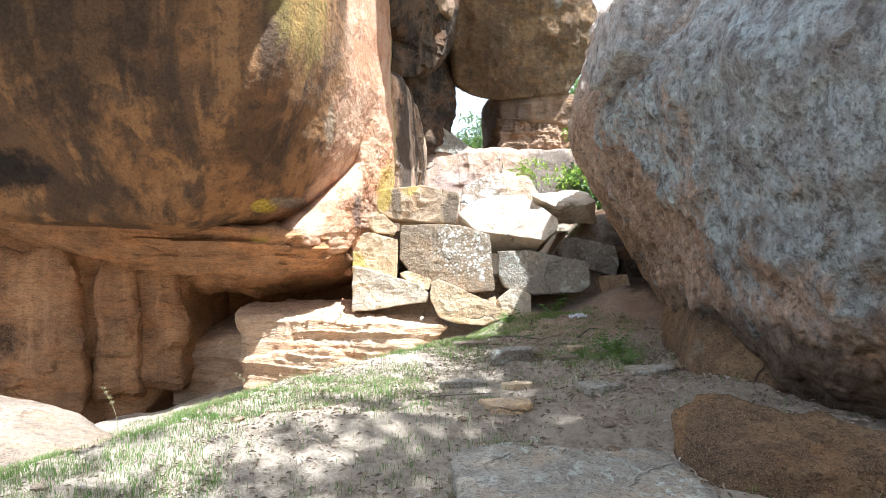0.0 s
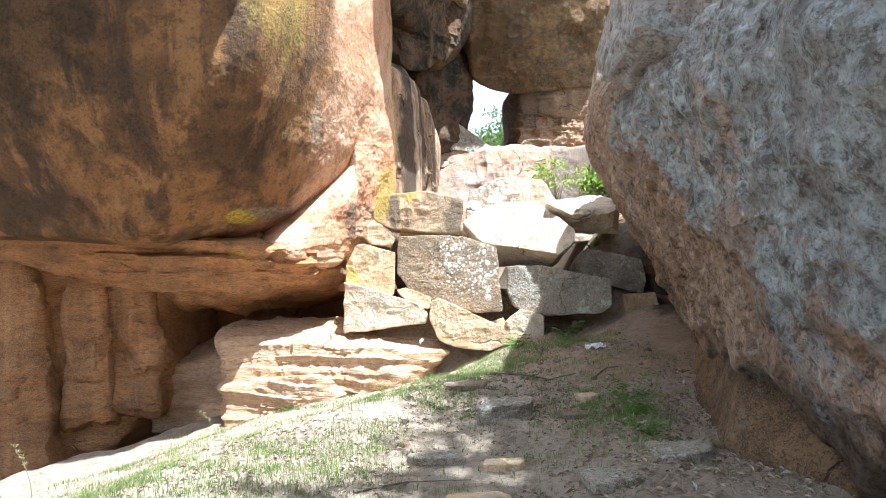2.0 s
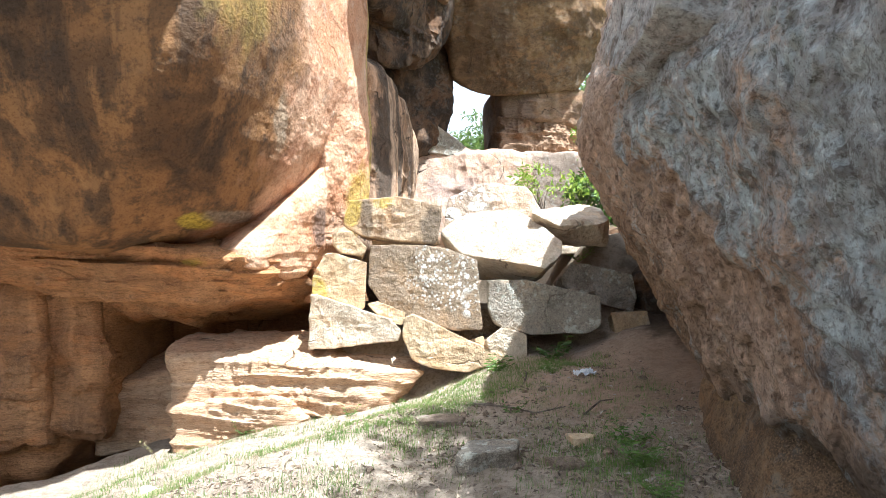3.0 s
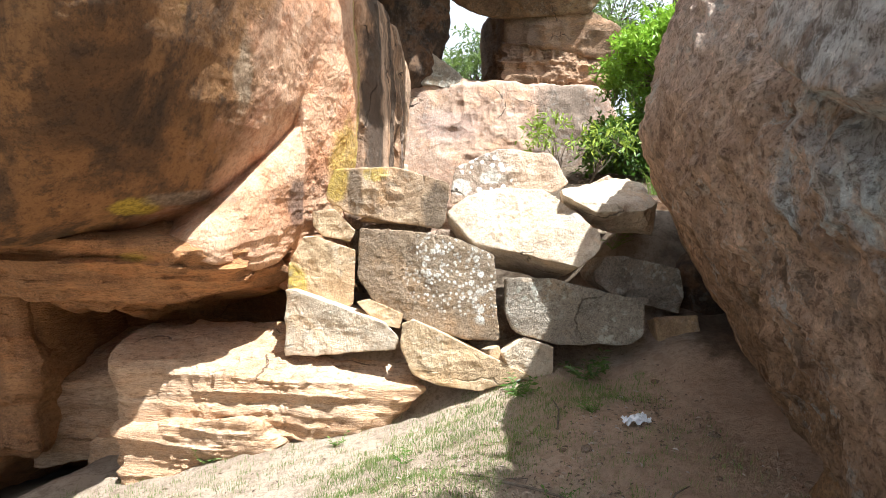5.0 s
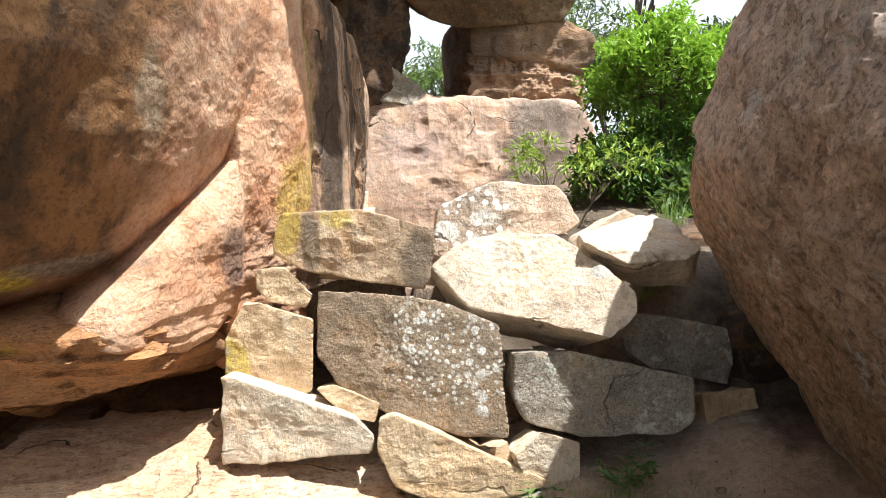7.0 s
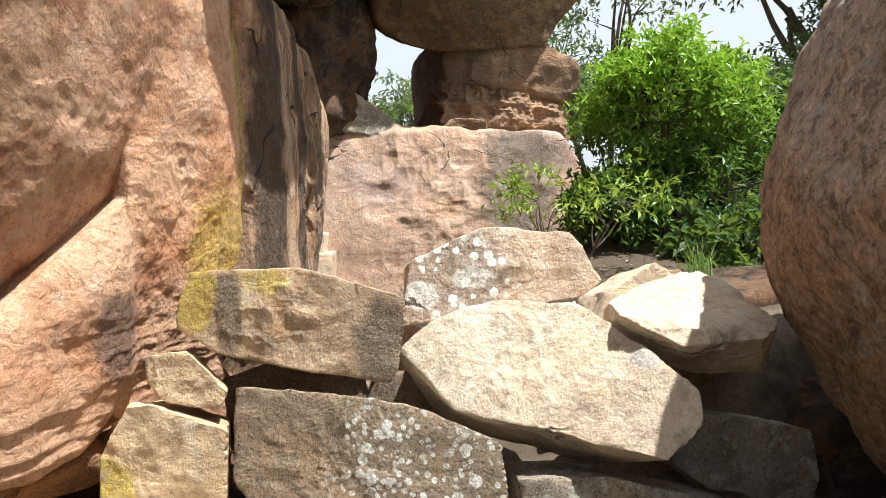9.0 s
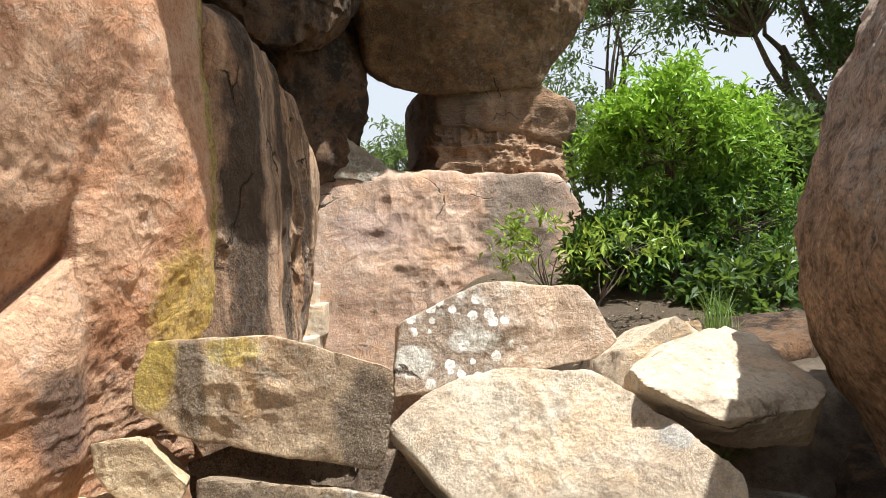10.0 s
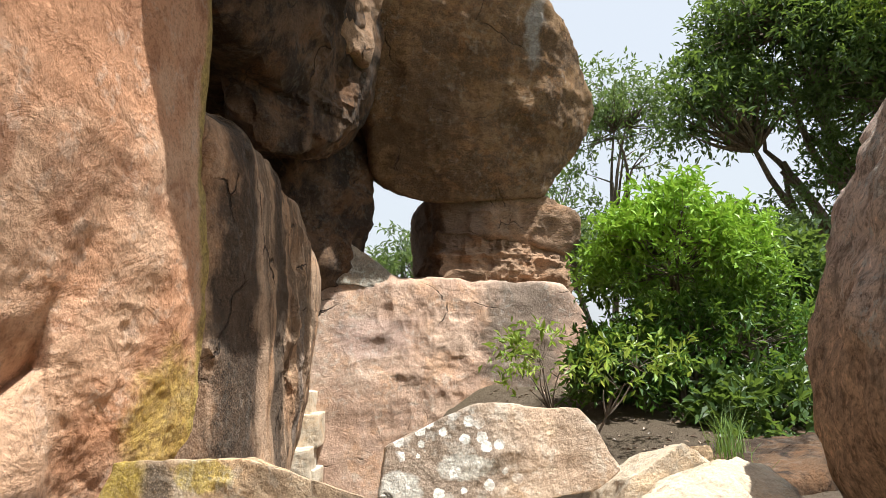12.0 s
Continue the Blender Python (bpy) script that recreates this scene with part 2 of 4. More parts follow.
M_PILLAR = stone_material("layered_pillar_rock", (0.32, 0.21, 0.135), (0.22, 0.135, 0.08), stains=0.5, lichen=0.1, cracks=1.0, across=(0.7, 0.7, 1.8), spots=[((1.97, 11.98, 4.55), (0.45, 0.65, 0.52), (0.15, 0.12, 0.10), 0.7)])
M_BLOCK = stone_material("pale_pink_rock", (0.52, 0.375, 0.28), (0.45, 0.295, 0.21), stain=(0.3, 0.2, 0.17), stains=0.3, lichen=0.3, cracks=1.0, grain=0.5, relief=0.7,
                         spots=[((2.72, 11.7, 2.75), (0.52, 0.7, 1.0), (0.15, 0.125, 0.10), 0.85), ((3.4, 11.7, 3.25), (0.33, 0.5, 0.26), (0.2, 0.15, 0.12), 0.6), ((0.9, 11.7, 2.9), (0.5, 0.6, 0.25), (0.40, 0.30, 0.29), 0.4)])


def boulder_material():
    """Coarse brown rock with sharp grains, half covered by grey-green lichen."""
    n = Nodes("grey_boulder_rock")
    apart = n.tree.nodes.new("ShaderNodeSeparateXYZ")
    n.put(apart.inputs[0], n.co)
    col = n.mix(n.ramp(n.noise(2.6, 8, 0.68), 0.4, 0.6), (0.62, 0.43, 0.31), (0.42, 0.27, 0.18))
    col = n.mix(n.ramp(n.noise(17, 9, 0.75), 0.50, 0.62, 0, 0.55), col, (0.58, 0.44, 0.34))
    # brown patches deepened for the underside's shade; warm far end lightened as if sunlit
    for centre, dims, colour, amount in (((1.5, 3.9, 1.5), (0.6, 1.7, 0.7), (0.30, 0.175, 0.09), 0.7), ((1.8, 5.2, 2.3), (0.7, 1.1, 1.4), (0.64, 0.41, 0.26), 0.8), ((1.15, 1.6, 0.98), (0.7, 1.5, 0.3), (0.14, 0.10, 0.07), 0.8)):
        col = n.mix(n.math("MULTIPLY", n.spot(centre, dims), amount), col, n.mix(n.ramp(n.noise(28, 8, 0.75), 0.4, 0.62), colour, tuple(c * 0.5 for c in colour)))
    lean = n.math("SUBTRACT", n.math("MULTIPLY", apart.outputs["Z"], 0.16), n.math("SUBTRACT", n.math("MULTIPLY", apart.outputs["Y"], 0.13), -0.10))
    where = n.math("ADD", n.noise(1.1, 10, 0.74, None, 0.5), lean)
    grey = n.mix(n.ramp(n.noise(6, 9, 0.75), 0.42, 0.58), (0.60, 0.67, 0.69), (0.40, 0.40, 0.40))
    col = n.mix(n.ramp(where, 0.47, 0.57, 0, 0.85), col, grey)
    # skylight on the upper part, painted as a paler colour with height
    crown = n.math("MULTIPLY", n.ramp(n.math("ADD", apart.outputs["Z"], n.math("MULTIPLY", n.noise(1.6, 6, 0.7), 1.2)), 2.9, 3.7), 0.6)
    col = n.mix(crown, col, (0.80, 0.66, 0.57))
    pale = n.math("MULTIPLY", n.ramp(n.noise(1.6, 4, 0.6), 0.47, 0.60), n.ramp(n.noise(9, 9, 0.76), 0.53, 0.56))
    col = n.mix(n.math("MULTIPLY", pale, 0.5), col, (0.52, 0.57, 0.56))
    blotch = n.math("MULTIPLY", n.ramp(n.noise(2.2, 5, 0.6), 0.50, 0.62), n.ramp(n.noise(13, 9, 0.74), 0.52, 0.56))
    col = n.mix(n.math("MULTIPLY", blotch, 0.7), col, (0.15, 0.115, 0.09))
    grain = n.noise(26, 12, 0.84)
    col = n.mix(n.ramp(grain, 0.50, 0.42, 0, 0.6), col, n.mix(1.0, col, (0.30, 0.27, 0.25), "MULTIPLY"))
    col = n.mix(n.ramp(grain, 0.54, 0.64, 0, 0.7), col, n.mix(1.0, col, (1.6, 1.58, 1.55), "MULTIPLY"))
    clump = n.noise(11, 10, 0.78, None, 0.3)
    col = n.mix(n.ramp(clump, 0.47, 0.41, 0, 0.7), col, n.mix(1.0, col, (0.38, 0.33, 0.30), "MULTIPLY"))
    col = n.mix(n.ramp(clump, 0.54, 0.60, 0, 0.6), col, n.mix(1.0, col, (1.45, 1.45, 1.42), "MULTIPLY"))
    pits = n.noise(70, 8, 0.8)
    col = n.mix(n.ramp(pits, 0.55, 0.60, 0, 0.6), col, (0.09, 0.065, 0.05))
    h = n.math("ADD", n.math("MULTIPLY", grain, 1.0), n.math("MULTIPLY", n.noise(7, 8, 0.66, None, 0.3), 1.6))
    h = n.math("SUBTRACT", h, n.math("MULTIPLY", n.ramp(pits, 0.50, 0.62), 0.3))
    return n.done(col, 0.88, h, 0.9, 0.045, 0.25)


M_BOULDER = boulder_material()
M_PALE = stone_material("pale_block", (0.62, 0.53, 0.41), (0.54, 0.42, 0.30), grain=0.45, relief=0.75, stain=(0.22, 0.16, 0.11), stains=0.3, lichen=0.3, cracks=0.7)
M_TILT = stone_material("pale_slab_rock", (0.54, 0.46, 0.355), (0.46, 0.355, 0.255), grain=0.5, relief=0.75, stain=(0.22, 0.16, 0.11), stains=0.25, lichen=0.2, cracks=0.7,
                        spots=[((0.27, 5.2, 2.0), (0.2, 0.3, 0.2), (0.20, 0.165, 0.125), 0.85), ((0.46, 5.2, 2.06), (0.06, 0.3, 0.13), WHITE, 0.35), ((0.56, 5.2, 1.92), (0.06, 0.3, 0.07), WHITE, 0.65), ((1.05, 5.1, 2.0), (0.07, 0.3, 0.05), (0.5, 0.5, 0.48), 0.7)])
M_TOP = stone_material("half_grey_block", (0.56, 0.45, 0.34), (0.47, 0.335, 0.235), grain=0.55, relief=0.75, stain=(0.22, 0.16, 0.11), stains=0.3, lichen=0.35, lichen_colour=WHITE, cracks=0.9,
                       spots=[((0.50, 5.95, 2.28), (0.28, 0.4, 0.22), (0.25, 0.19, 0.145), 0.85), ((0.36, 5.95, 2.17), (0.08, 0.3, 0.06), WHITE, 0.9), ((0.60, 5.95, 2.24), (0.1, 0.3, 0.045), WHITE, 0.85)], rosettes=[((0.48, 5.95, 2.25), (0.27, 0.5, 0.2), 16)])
M_SLATE = stone_material("dark_lichened_block", (0.38, 0.33, 0.265), (0.28, 0.24, 0.19), stains=0.5, lichen=0.9, lichen_colour=(0.5, 0.49, 0.42))
M_LICHEN = stone_material("speckled_dark_slab", (0.34, 0.265, 0.185), (0.26, 0.195, 0.135), stain=(0.42, 0.28, 0.15), stains=0.5, lichen=0.0, cracks=0.2,
                          rosettes=[((0.10, 5.45, 1.68), (0.13, 0.5, 0.18), 17), ((0.42, 5.3, 1.58), (0.10, 0.5, 0.26), 15), ((0.25, 5.4, 1.6), (0.32, 0.5, 0.3), 30), ((0.43, 5.3, 1.38), (0.08, 0.5, 0.12), 7)])
M_OCHRE = stone_material("ochre_block", (0.60, 0.46, 0.295), (0.50, 0.35, 0.21), grain=0.45, relief=0.75, stain=(0.17, 0.12, 0.08), stains=0.4, lichen=0.35, spots=[((-0.9, 5.9, 1.45), (0.1, 0.3, 0.14), YELLOW, 0.8)])
M_RECT = stone_material("streaked_oblong_block", (0.54, 0.41, 0.27), (0.40, 0.285, 0.185), grain=0.55, relief=0.75, stain=(0.12, 0.09, 0.07), stains=0.7, lichen=0.3,
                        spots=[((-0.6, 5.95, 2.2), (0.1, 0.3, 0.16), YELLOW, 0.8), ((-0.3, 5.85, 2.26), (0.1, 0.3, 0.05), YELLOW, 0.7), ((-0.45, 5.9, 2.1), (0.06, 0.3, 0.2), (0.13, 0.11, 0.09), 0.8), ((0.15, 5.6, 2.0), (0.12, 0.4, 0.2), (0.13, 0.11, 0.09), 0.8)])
M_EARTHY = stone_material("earthy_brown_rock", (0.27, 0.20, 0.145), (0.18, 0.13, 0.09), stains=0.5, lichen=0.3, lichen_colour=(0.34, 0.33, 0.30))
M_LEDGE = stone_material("layered_ledge_rock", (0.54, 0.395, 0.27), (0.44, 0.265, 0.15), stain=(0.2, 0.13, 0.09), stains=0.4, lichen=0.1, across=(0.4, 0.4, 2.4), cracks=0.8)


def ground_material():
    n = Nodes("dusty_soil")
    col = n.mix(n.ramp(n.noise(1.1, 7, 0.65), 0.35, 0.65), (0.60, 0.485, 0.37), (0.44, 0.35, 0.265))
    col = n.mix(n.ramp(n.noise(9, 9, 0.75), 0.48, 0.62, 0, 0.45), col, (0.19, 0.135, 0.09))
    col = n.mix(n.ramp(n.noise(28, 8, 0.78), 0.50, 0.60, 0, 0.45), col, (0.13, 0.095, 0.065))
    col = n.mix(n.ramp(n.noise(60, 5, 0.7), 0.5, 0.72, 0, 0.5), col, (0.50, 0.42, 0.32))
    far = n.tree.nodes.new("ShaderNodeVectorMath")
    far.operation = "LENGTH"
    n.put(far.inputs[0], n.co)
    col = n.mix(n.ramp(far.outputs["Value"], 9, 16), col, (0.16, 0.17, 0.07))
    apart = n.tree.nodes.new("ShaderNodeSeparateXYZ")
    n.put(apart.inputs[0], n.co)
    # beyond the wall: dark leaf-littered soil with the bush's shade painted in
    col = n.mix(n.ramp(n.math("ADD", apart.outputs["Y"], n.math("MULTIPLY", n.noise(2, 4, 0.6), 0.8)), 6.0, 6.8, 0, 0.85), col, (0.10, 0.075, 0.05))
    col = n.mix(n.math("MULTIPLY", n.spot((1.5, 4.1, 0.9), (1.0, 1.3, 0.8)), 0.5), col, n.mix(n.ramp(n.noise(12, 8, 0.75), 0.4, 0.62), (0.58, 0.38, 0.25), (0.42, 0.275, 0.18)))
    # painted shade in the cavity between the boulder and the wall's end
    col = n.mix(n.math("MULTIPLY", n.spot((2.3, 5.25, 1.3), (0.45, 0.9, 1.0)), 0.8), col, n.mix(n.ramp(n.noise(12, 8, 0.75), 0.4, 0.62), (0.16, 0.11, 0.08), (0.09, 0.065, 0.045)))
    h = n.math("ADD", n.noise(30, 8, 0.7), n.math("MULTIPLY", n.noise(120, 4, 0.7), 0.4))
    return n.done(col, 0.95, h, 1.0, 0.04, 0.15)


M_GROUND = ground_material()


# ---- shaping ----
def lattice(ix, iy, iz):
    h = (ix * 374761393 + iy * 668265263 + iz * 1274126177) & 0xFFFFFFFF
    h = ((h ^ (h >> 13)) * 1274126177) & 0xFFFFFFFF
    return ((h ^ (h >> 16)) & 0xFFFF) / 32767.5 - 1.0


def wave(p):
    """Smooth value noise in -1..1 at the rows of p."""
    i = np.floor(p).astype(np.int64)
    f = p - i
    f = f * f * f * (f * (f * 6 - 15) + 10)
    out = 0.0
    for a in (0, 1):
        for b in (0, 1):
            for c in (0, 1):
                w = (f[:, 0] if a else 1 - f[:, 0]) * (f[:, 1] if b else 1 - f[:, 1]) * (f[:, 2] if c else 1 - f[:, 2])
                out = out + w * lattice(i[:, 0] + a, i[:, 1] + b, i[:, 2] + c)
    return out


def fbm(p, octaves=5, gain=0.5):
    out, amp = 0.0, 1.0
    for k in range(octaves):
        out = out + amp * wave(p * 2.03 ** k + 17.3 * k)
        amp *= gain
    return out


def ridge(p, octaves=4):
    out, amp = 0.0, 1.0
    for k in range(octaves):
        out = out + amp * (1 - 2 * np.abs(wave(p * 2.1 ** k + 31.7 * k)))
        amp *= 0.5
    return out


def smooth(x):
    x = np.clip(x, 0, 1)
    return x * x * (3 - 2 * x)


SPHERES = {}


def sphere(level):
    if level not in SPHERES:
        bm = bmesh.new()
        bmesh.ops.create_icosphere(bm, subdivisions=level, radius=1)
        v = np.array([q.co[:] for q in bm.verts])
        f = np.array([[q.index for q in g.verts] for g in bm.faces])
        bm.free()
        SPHERES[level] = (v / np.linalg.norm(v, axis=1)[:, None], f)
    return SPHERES[level]


def hull_planes(points):
    """Outward planes (normal, offset) of the convex hull of some corners."""
    p = np.array(points, float)
    idx = np.array([(a, b, c) for a in range(len(p)) for b in range(a + 1, len(p)) for c in range(b + 1, len(p))])
    n = np.cross(p[idx[:, 1]] - p[idx[:, 0]], p[idx[:, 2]] - p[idx[:, 0]])
    size = np.linalg.norm(n, axis=1)
    keep = size > 1e-6
    n, a = n[keep] / size[keep][:, None], p[idx[keep][:, 0]]
    d = (n * a).sum(1)
    side = n @ p.T - d[:, None]
    low, high = side.min(1), side.max(1)
    planes = []
    for k in range(len(n)):
        if high[k] < 1e-5:
            q = (n[k], d[k])
        elif low[k] > -1e-5:
            q = (-n[k], -d[k])
        else:
            continue
        if all(q[0] @ o[0] < 0.985 for o in planes):
            planes.append(q)
    return np.array([q[0] for q in planes]), np.array([q[1] for q in planes])


def mesh_object(name, verts, faces, material, parent=None, smooth=True):
    me = bpy.data.meshes.new(name)
    me.from_pydata(verts.tolist() if hasattr(verts, "tolist") else verts, [], faces.tolist() if hasattr(faces, "tolist") else faces)
    if smooth:
        me.polygons.foreach_set("use_smooth", [True] * len(me.polygons))
        me.set_sharp_from_angle(angle=0.62)
    me.materials.append(material)
    ob = new(name, me)
    ob.parent = parent
    return ob


def rock_shape(corners, sharp=14.0, level=6, rough=0.03, scale=1.6, facet=0.02, strata=0.0, strata_step=0.12, seed=0.0, centre=None, grow=1.03, fine=0.0, toward=(0.0, 0.0, 0.0)):
    """Vertices and faces of a rock: a convex body with worn edges, broken by noise and bedding; its mesh is finer on the side that `toward` names."""
    c = np.mean(np.array(corners, float), axis=0) if centre is None else np.array(centre, float)
    n, d = hull_planes(corners)
    h = d - n @ c
    v, f = sphere(level)
    v = v + np.array(toward)
    v = v / np.linalg.norm(v, axis=1)[:, None]
    s = np.maximum(v @ n.T, 0) / np.maximum(h, 0.02)[None, :]
    top = s.max(1)
    r = 1 / (top * ((s / top[:, None]) ** sharp).sum(1) ** (1 / sharp)) * grow
    p = c + v * r[:, None]
    q = p * scale + seed
    push = rough * fbm(q, 6, 0.5) + facet * ridge(p * scale * 1.7 + seed + 5, 4)
    if fine:
        push = push + fine * fbm(p * 7 + seed, 5, 0.62)
    if strata:
        zz = p[:, 2] + 0.12 * p[:, 0] * 0.4 + 0.06 * wave(p * 1.5 + seed)
        push = push + strata * (ridge(np.stack([p[:, 0] * 0.5, p[:, 1] * 0.5, zz / strata_step], 1) + seed, 3))
    return p + v * push[:, None], f


def rock(name, corners, material, parent=None, label="", category="rock", group="", kind="", **shape):
    v, f = rock_shape(corners, **shape)
    ob = mesh_object(name, v, f, material, parent)
    if parent is None:
        tagged(ob, label, category, group, kind)
    elif label:
        tagged(ob, label)
    return ob


def block(outline, front, depth, taper=0.85, lift=0.0):
    """Corners of a hewn block: an outline in (x, z) on a leaning front (y at x = 0 and z = 1.7, slope over x, slope over z) and a smaller back."""
    y0, sx, sz = front
    face = [(x, y0 + sx * x + sz * (z - 1.7), z) for x, z in outline]
    mx, mz = sum(p[0] for p in face) / len(face), sum(p[2] for p in face) / len(face)
    return face + [(mx + (x - mx) * taper, y + depth, mz + (z - mz) * taper + lift) for x, y, z in face]


# ---- ground ----
def ground_height(x, y):
    x, y = np.asarray(x, float), np.asarray(y, float)
    side = -0.853 * (x + 2.1) + 0.523 * (y - 2.2)
    z = 0.84 + 0.10 * np.clip(x, 0, 2) - 0.25 * np.clip(1.25 - y, 0, 3.2) - 0.36 * smooth((side + 1.0) / 1.4) - 0.35 * smooth((side - 0.2) / 1.5) - 0.5 * smooth((side - 1.9) / 1.2)
    z = z - 0.10 * smooth(1 - np.abs(y - 4.5) / 0.9) * smooth(1 - np.abs(x - 0.2))
    z = z + 0.14 * smooth((x - 1.2) / 0.6) * smooth((y - 4.3) / 0.6)
    back = smooth((y - 5.35) / 0.7) * smooth((x + 1.0) / 0.5)
    z = z + back * (1.30 + 0.68 * smooth((x - 1.2) / 0.6) - z) + 0.06 * np.clip(y - 6, 0, 6) * smooth((x - 1.6) / 0.8) - 0.3 * smooth((y - 6.4) / 0.6) * smooth((1.7 - x) / 0.6)
    far = smooth((np.hypot(x, y - 3) - 12) / 20)
    return z + far * (2.0 - z)


def surface(x, y):
    """The ground's height with its small unevenness."""
    x, y = np.asarray(x, float), np.asarray(y, float)
    flat = np.stack([x, y, 0 * x], 1)
    return ground_height(x, y) + smooth((14 - np.hypot(x, y - 3)) / 5) * (0.035 * fbm(flat * 1.4, 4) + 0.012 * fbm(flat * 9 + 3, 4))


def axis(lo, hi, step, reach):
    inner = np.arange(lo, hi, step)
    out = np.cumsum(step * 1.25 ** np.arange(1, 60))
    out = out[out < reach]
    return np.concatenate([lo - out[::-1], inner, hi + out])


gx, gy = axis(-4.6, 3.4, 0.035, 900), axis(-2.2, 7.0, 0.035, 900)
X, Y = np.meshgrid(gx, gy)
Z = surface(X.ravel(), Y.ravel()).reshape(X.shape)
gv = np.stack([X.ravel(), Y.ravel(), Z.ravel()], 1)
ids = np.arange(X.size).reshape(X.shape)
gf = np.stack([ids[:-1, :-1].ravel(), ids[:-1, 1:].ravel(), ids[1:, 1:].ravel(), ids[1:, :-1].ravel()], 1)
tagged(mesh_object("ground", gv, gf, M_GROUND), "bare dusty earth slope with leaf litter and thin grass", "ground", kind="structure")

# ---- cliff on the shaded side ----
cliff = tagged(new("cliff_wall"), "overhanging ochre sandstone cliff with water streaks and a shallow cave", "cliff", kind="structure")
CLIFF_HEART = np.array([-1.5, 6.75, 2.45])


def reach(directions, corners, sharp):
    """Distance from the cliff's heart to a rounded convex body, along each direction."""
    n, d = hull_planes(corners + [tuple(CLIFF_HEART + 0.12 * np.array(q)) for q in ((1, 0, 0), (-1, 0, 0), (0, 1, 0), (0, -1, 0), (0, 0, 1), (0, 0, -1))])
    h = d - n @ CLIFF_HEART
    s = np.maximum(directions @ n.T, 0) / np.maximum(h, 0.02)[None, :]
    top = s.max(1)
    return 1 / (top * ((s / top[:, None]) ** sharp).sum(1) ** (1 / sharp))


def cliff_face():
    """The overhanging bulge, the upright slab beside it and the slab's flared foot, grown into one another."""
    bulge = [(-6.0, 5.2, 2.0), (-4.2, 4.9, 1.9), (-2.2, 4.7, 1.98), (-1.80, 5.26, 2.02), (-1.48, 5.38, 2.12), (-1.12, 5.68, 2.42), (-0.86, 6.08, 2.72), (-5, 8, 1.9), (-1.2, 7.2, 1.9),
             (-3.0, 3.85, 3.2), (-1.7, 4.15, 2.9), (-3.2, 3.6, 6.2), (-6.0, 4.0, 6.2), (-1.42, 4.2, 4.2), (-1.35, 4.3, 6.2), (-0.60, 6.2, 3.4), (-0.72, 6.2, 5.6), (-5, 9, 6.2), (-1.2, 9, 6.2)]
    slab = [(-1.0, 6.25, 1.3), (-0.85, 6.08, 2.60), (-0.6, 6.22, 3.4), (-0.45, 6.85, 3.4), (-0.5, 6.85, 5.6), (-0.75, 6.22, 5.6), (-0.6, 7.2, 1.3), (-2, 8, 1.3), (-2, 8, 5.6), (-1.2, 9, 5.4)]
    foot = [(-0.84, 6.05, 2.60), (-1.05, 5.74, 2.26), (-1.36, 5.42, 1.98), (-1.72, 5.42, 1.76), (-1.35, 5.30, 1.66), (-1.05, 5.9, 1.58), (-0.85, 6.2, 1.75), (-1.2, 7, 1.6), (-1, 7, 2.6), (-1.9, 6.5, 1.7)]
    d, f = sphere(8)
    d = d + np.array([0.25, -0.6, 0.1])
    d = d / np.linalg.norm(d, axis=1)[:, None]
    r = np.stack([reach(d, bulge, 22), reach(d, slab, 40), reach(d, foot, 24)])
    most = r.max(0)
    r = most * ((r / most) ** 60).sum(0) ** (1 / 60)
    p = CLIFF_HEART + d * r[:, None]
    push = 0.045 * fbm(p * 0.9, 6, 0.5) + 0.016 * ridge(p * 1.6 + 5, 4) + 0.007 * fbm(p * 7, 4, 0.6)
    low = smooth((2.25 - p[:, 2]) / 0.5)
    bed = p[:, 2] + 0.05 * p[:, 0] + 0.06 * wave(p * 1.5)
    push = push + low * 0.02 * ridge(np.stack([p[:, 0] * 0.5, p[:, 1] * 0.5, bed / 0.12], 1), 3)
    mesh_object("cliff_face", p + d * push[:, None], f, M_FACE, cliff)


cliff_face()
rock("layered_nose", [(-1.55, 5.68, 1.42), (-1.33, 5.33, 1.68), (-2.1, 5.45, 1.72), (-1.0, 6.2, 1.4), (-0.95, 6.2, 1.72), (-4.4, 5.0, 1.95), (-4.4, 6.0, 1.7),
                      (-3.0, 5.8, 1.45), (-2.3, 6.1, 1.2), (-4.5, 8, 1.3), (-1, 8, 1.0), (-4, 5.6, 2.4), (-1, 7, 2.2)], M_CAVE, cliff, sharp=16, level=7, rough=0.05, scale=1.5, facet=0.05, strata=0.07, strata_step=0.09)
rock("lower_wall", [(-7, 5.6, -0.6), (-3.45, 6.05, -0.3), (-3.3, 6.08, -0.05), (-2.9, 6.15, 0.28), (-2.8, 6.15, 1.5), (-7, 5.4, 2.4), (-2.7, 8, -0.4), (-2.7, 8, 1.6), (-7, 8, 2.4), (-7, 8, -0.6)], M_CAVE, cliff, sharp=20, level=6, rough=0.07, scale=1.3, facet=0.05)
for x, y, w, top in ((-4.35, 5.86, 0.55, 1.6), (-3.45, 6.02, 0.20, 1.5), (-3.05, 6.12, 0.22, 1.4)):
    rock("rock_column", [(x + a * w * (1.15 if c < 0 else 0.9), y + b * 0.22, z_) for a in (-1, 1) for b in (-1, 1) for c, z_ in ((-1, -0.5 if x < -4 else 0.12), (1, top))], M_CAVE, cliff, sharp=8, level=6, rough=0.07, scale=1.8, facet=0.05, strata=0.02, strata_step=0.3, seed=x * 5)
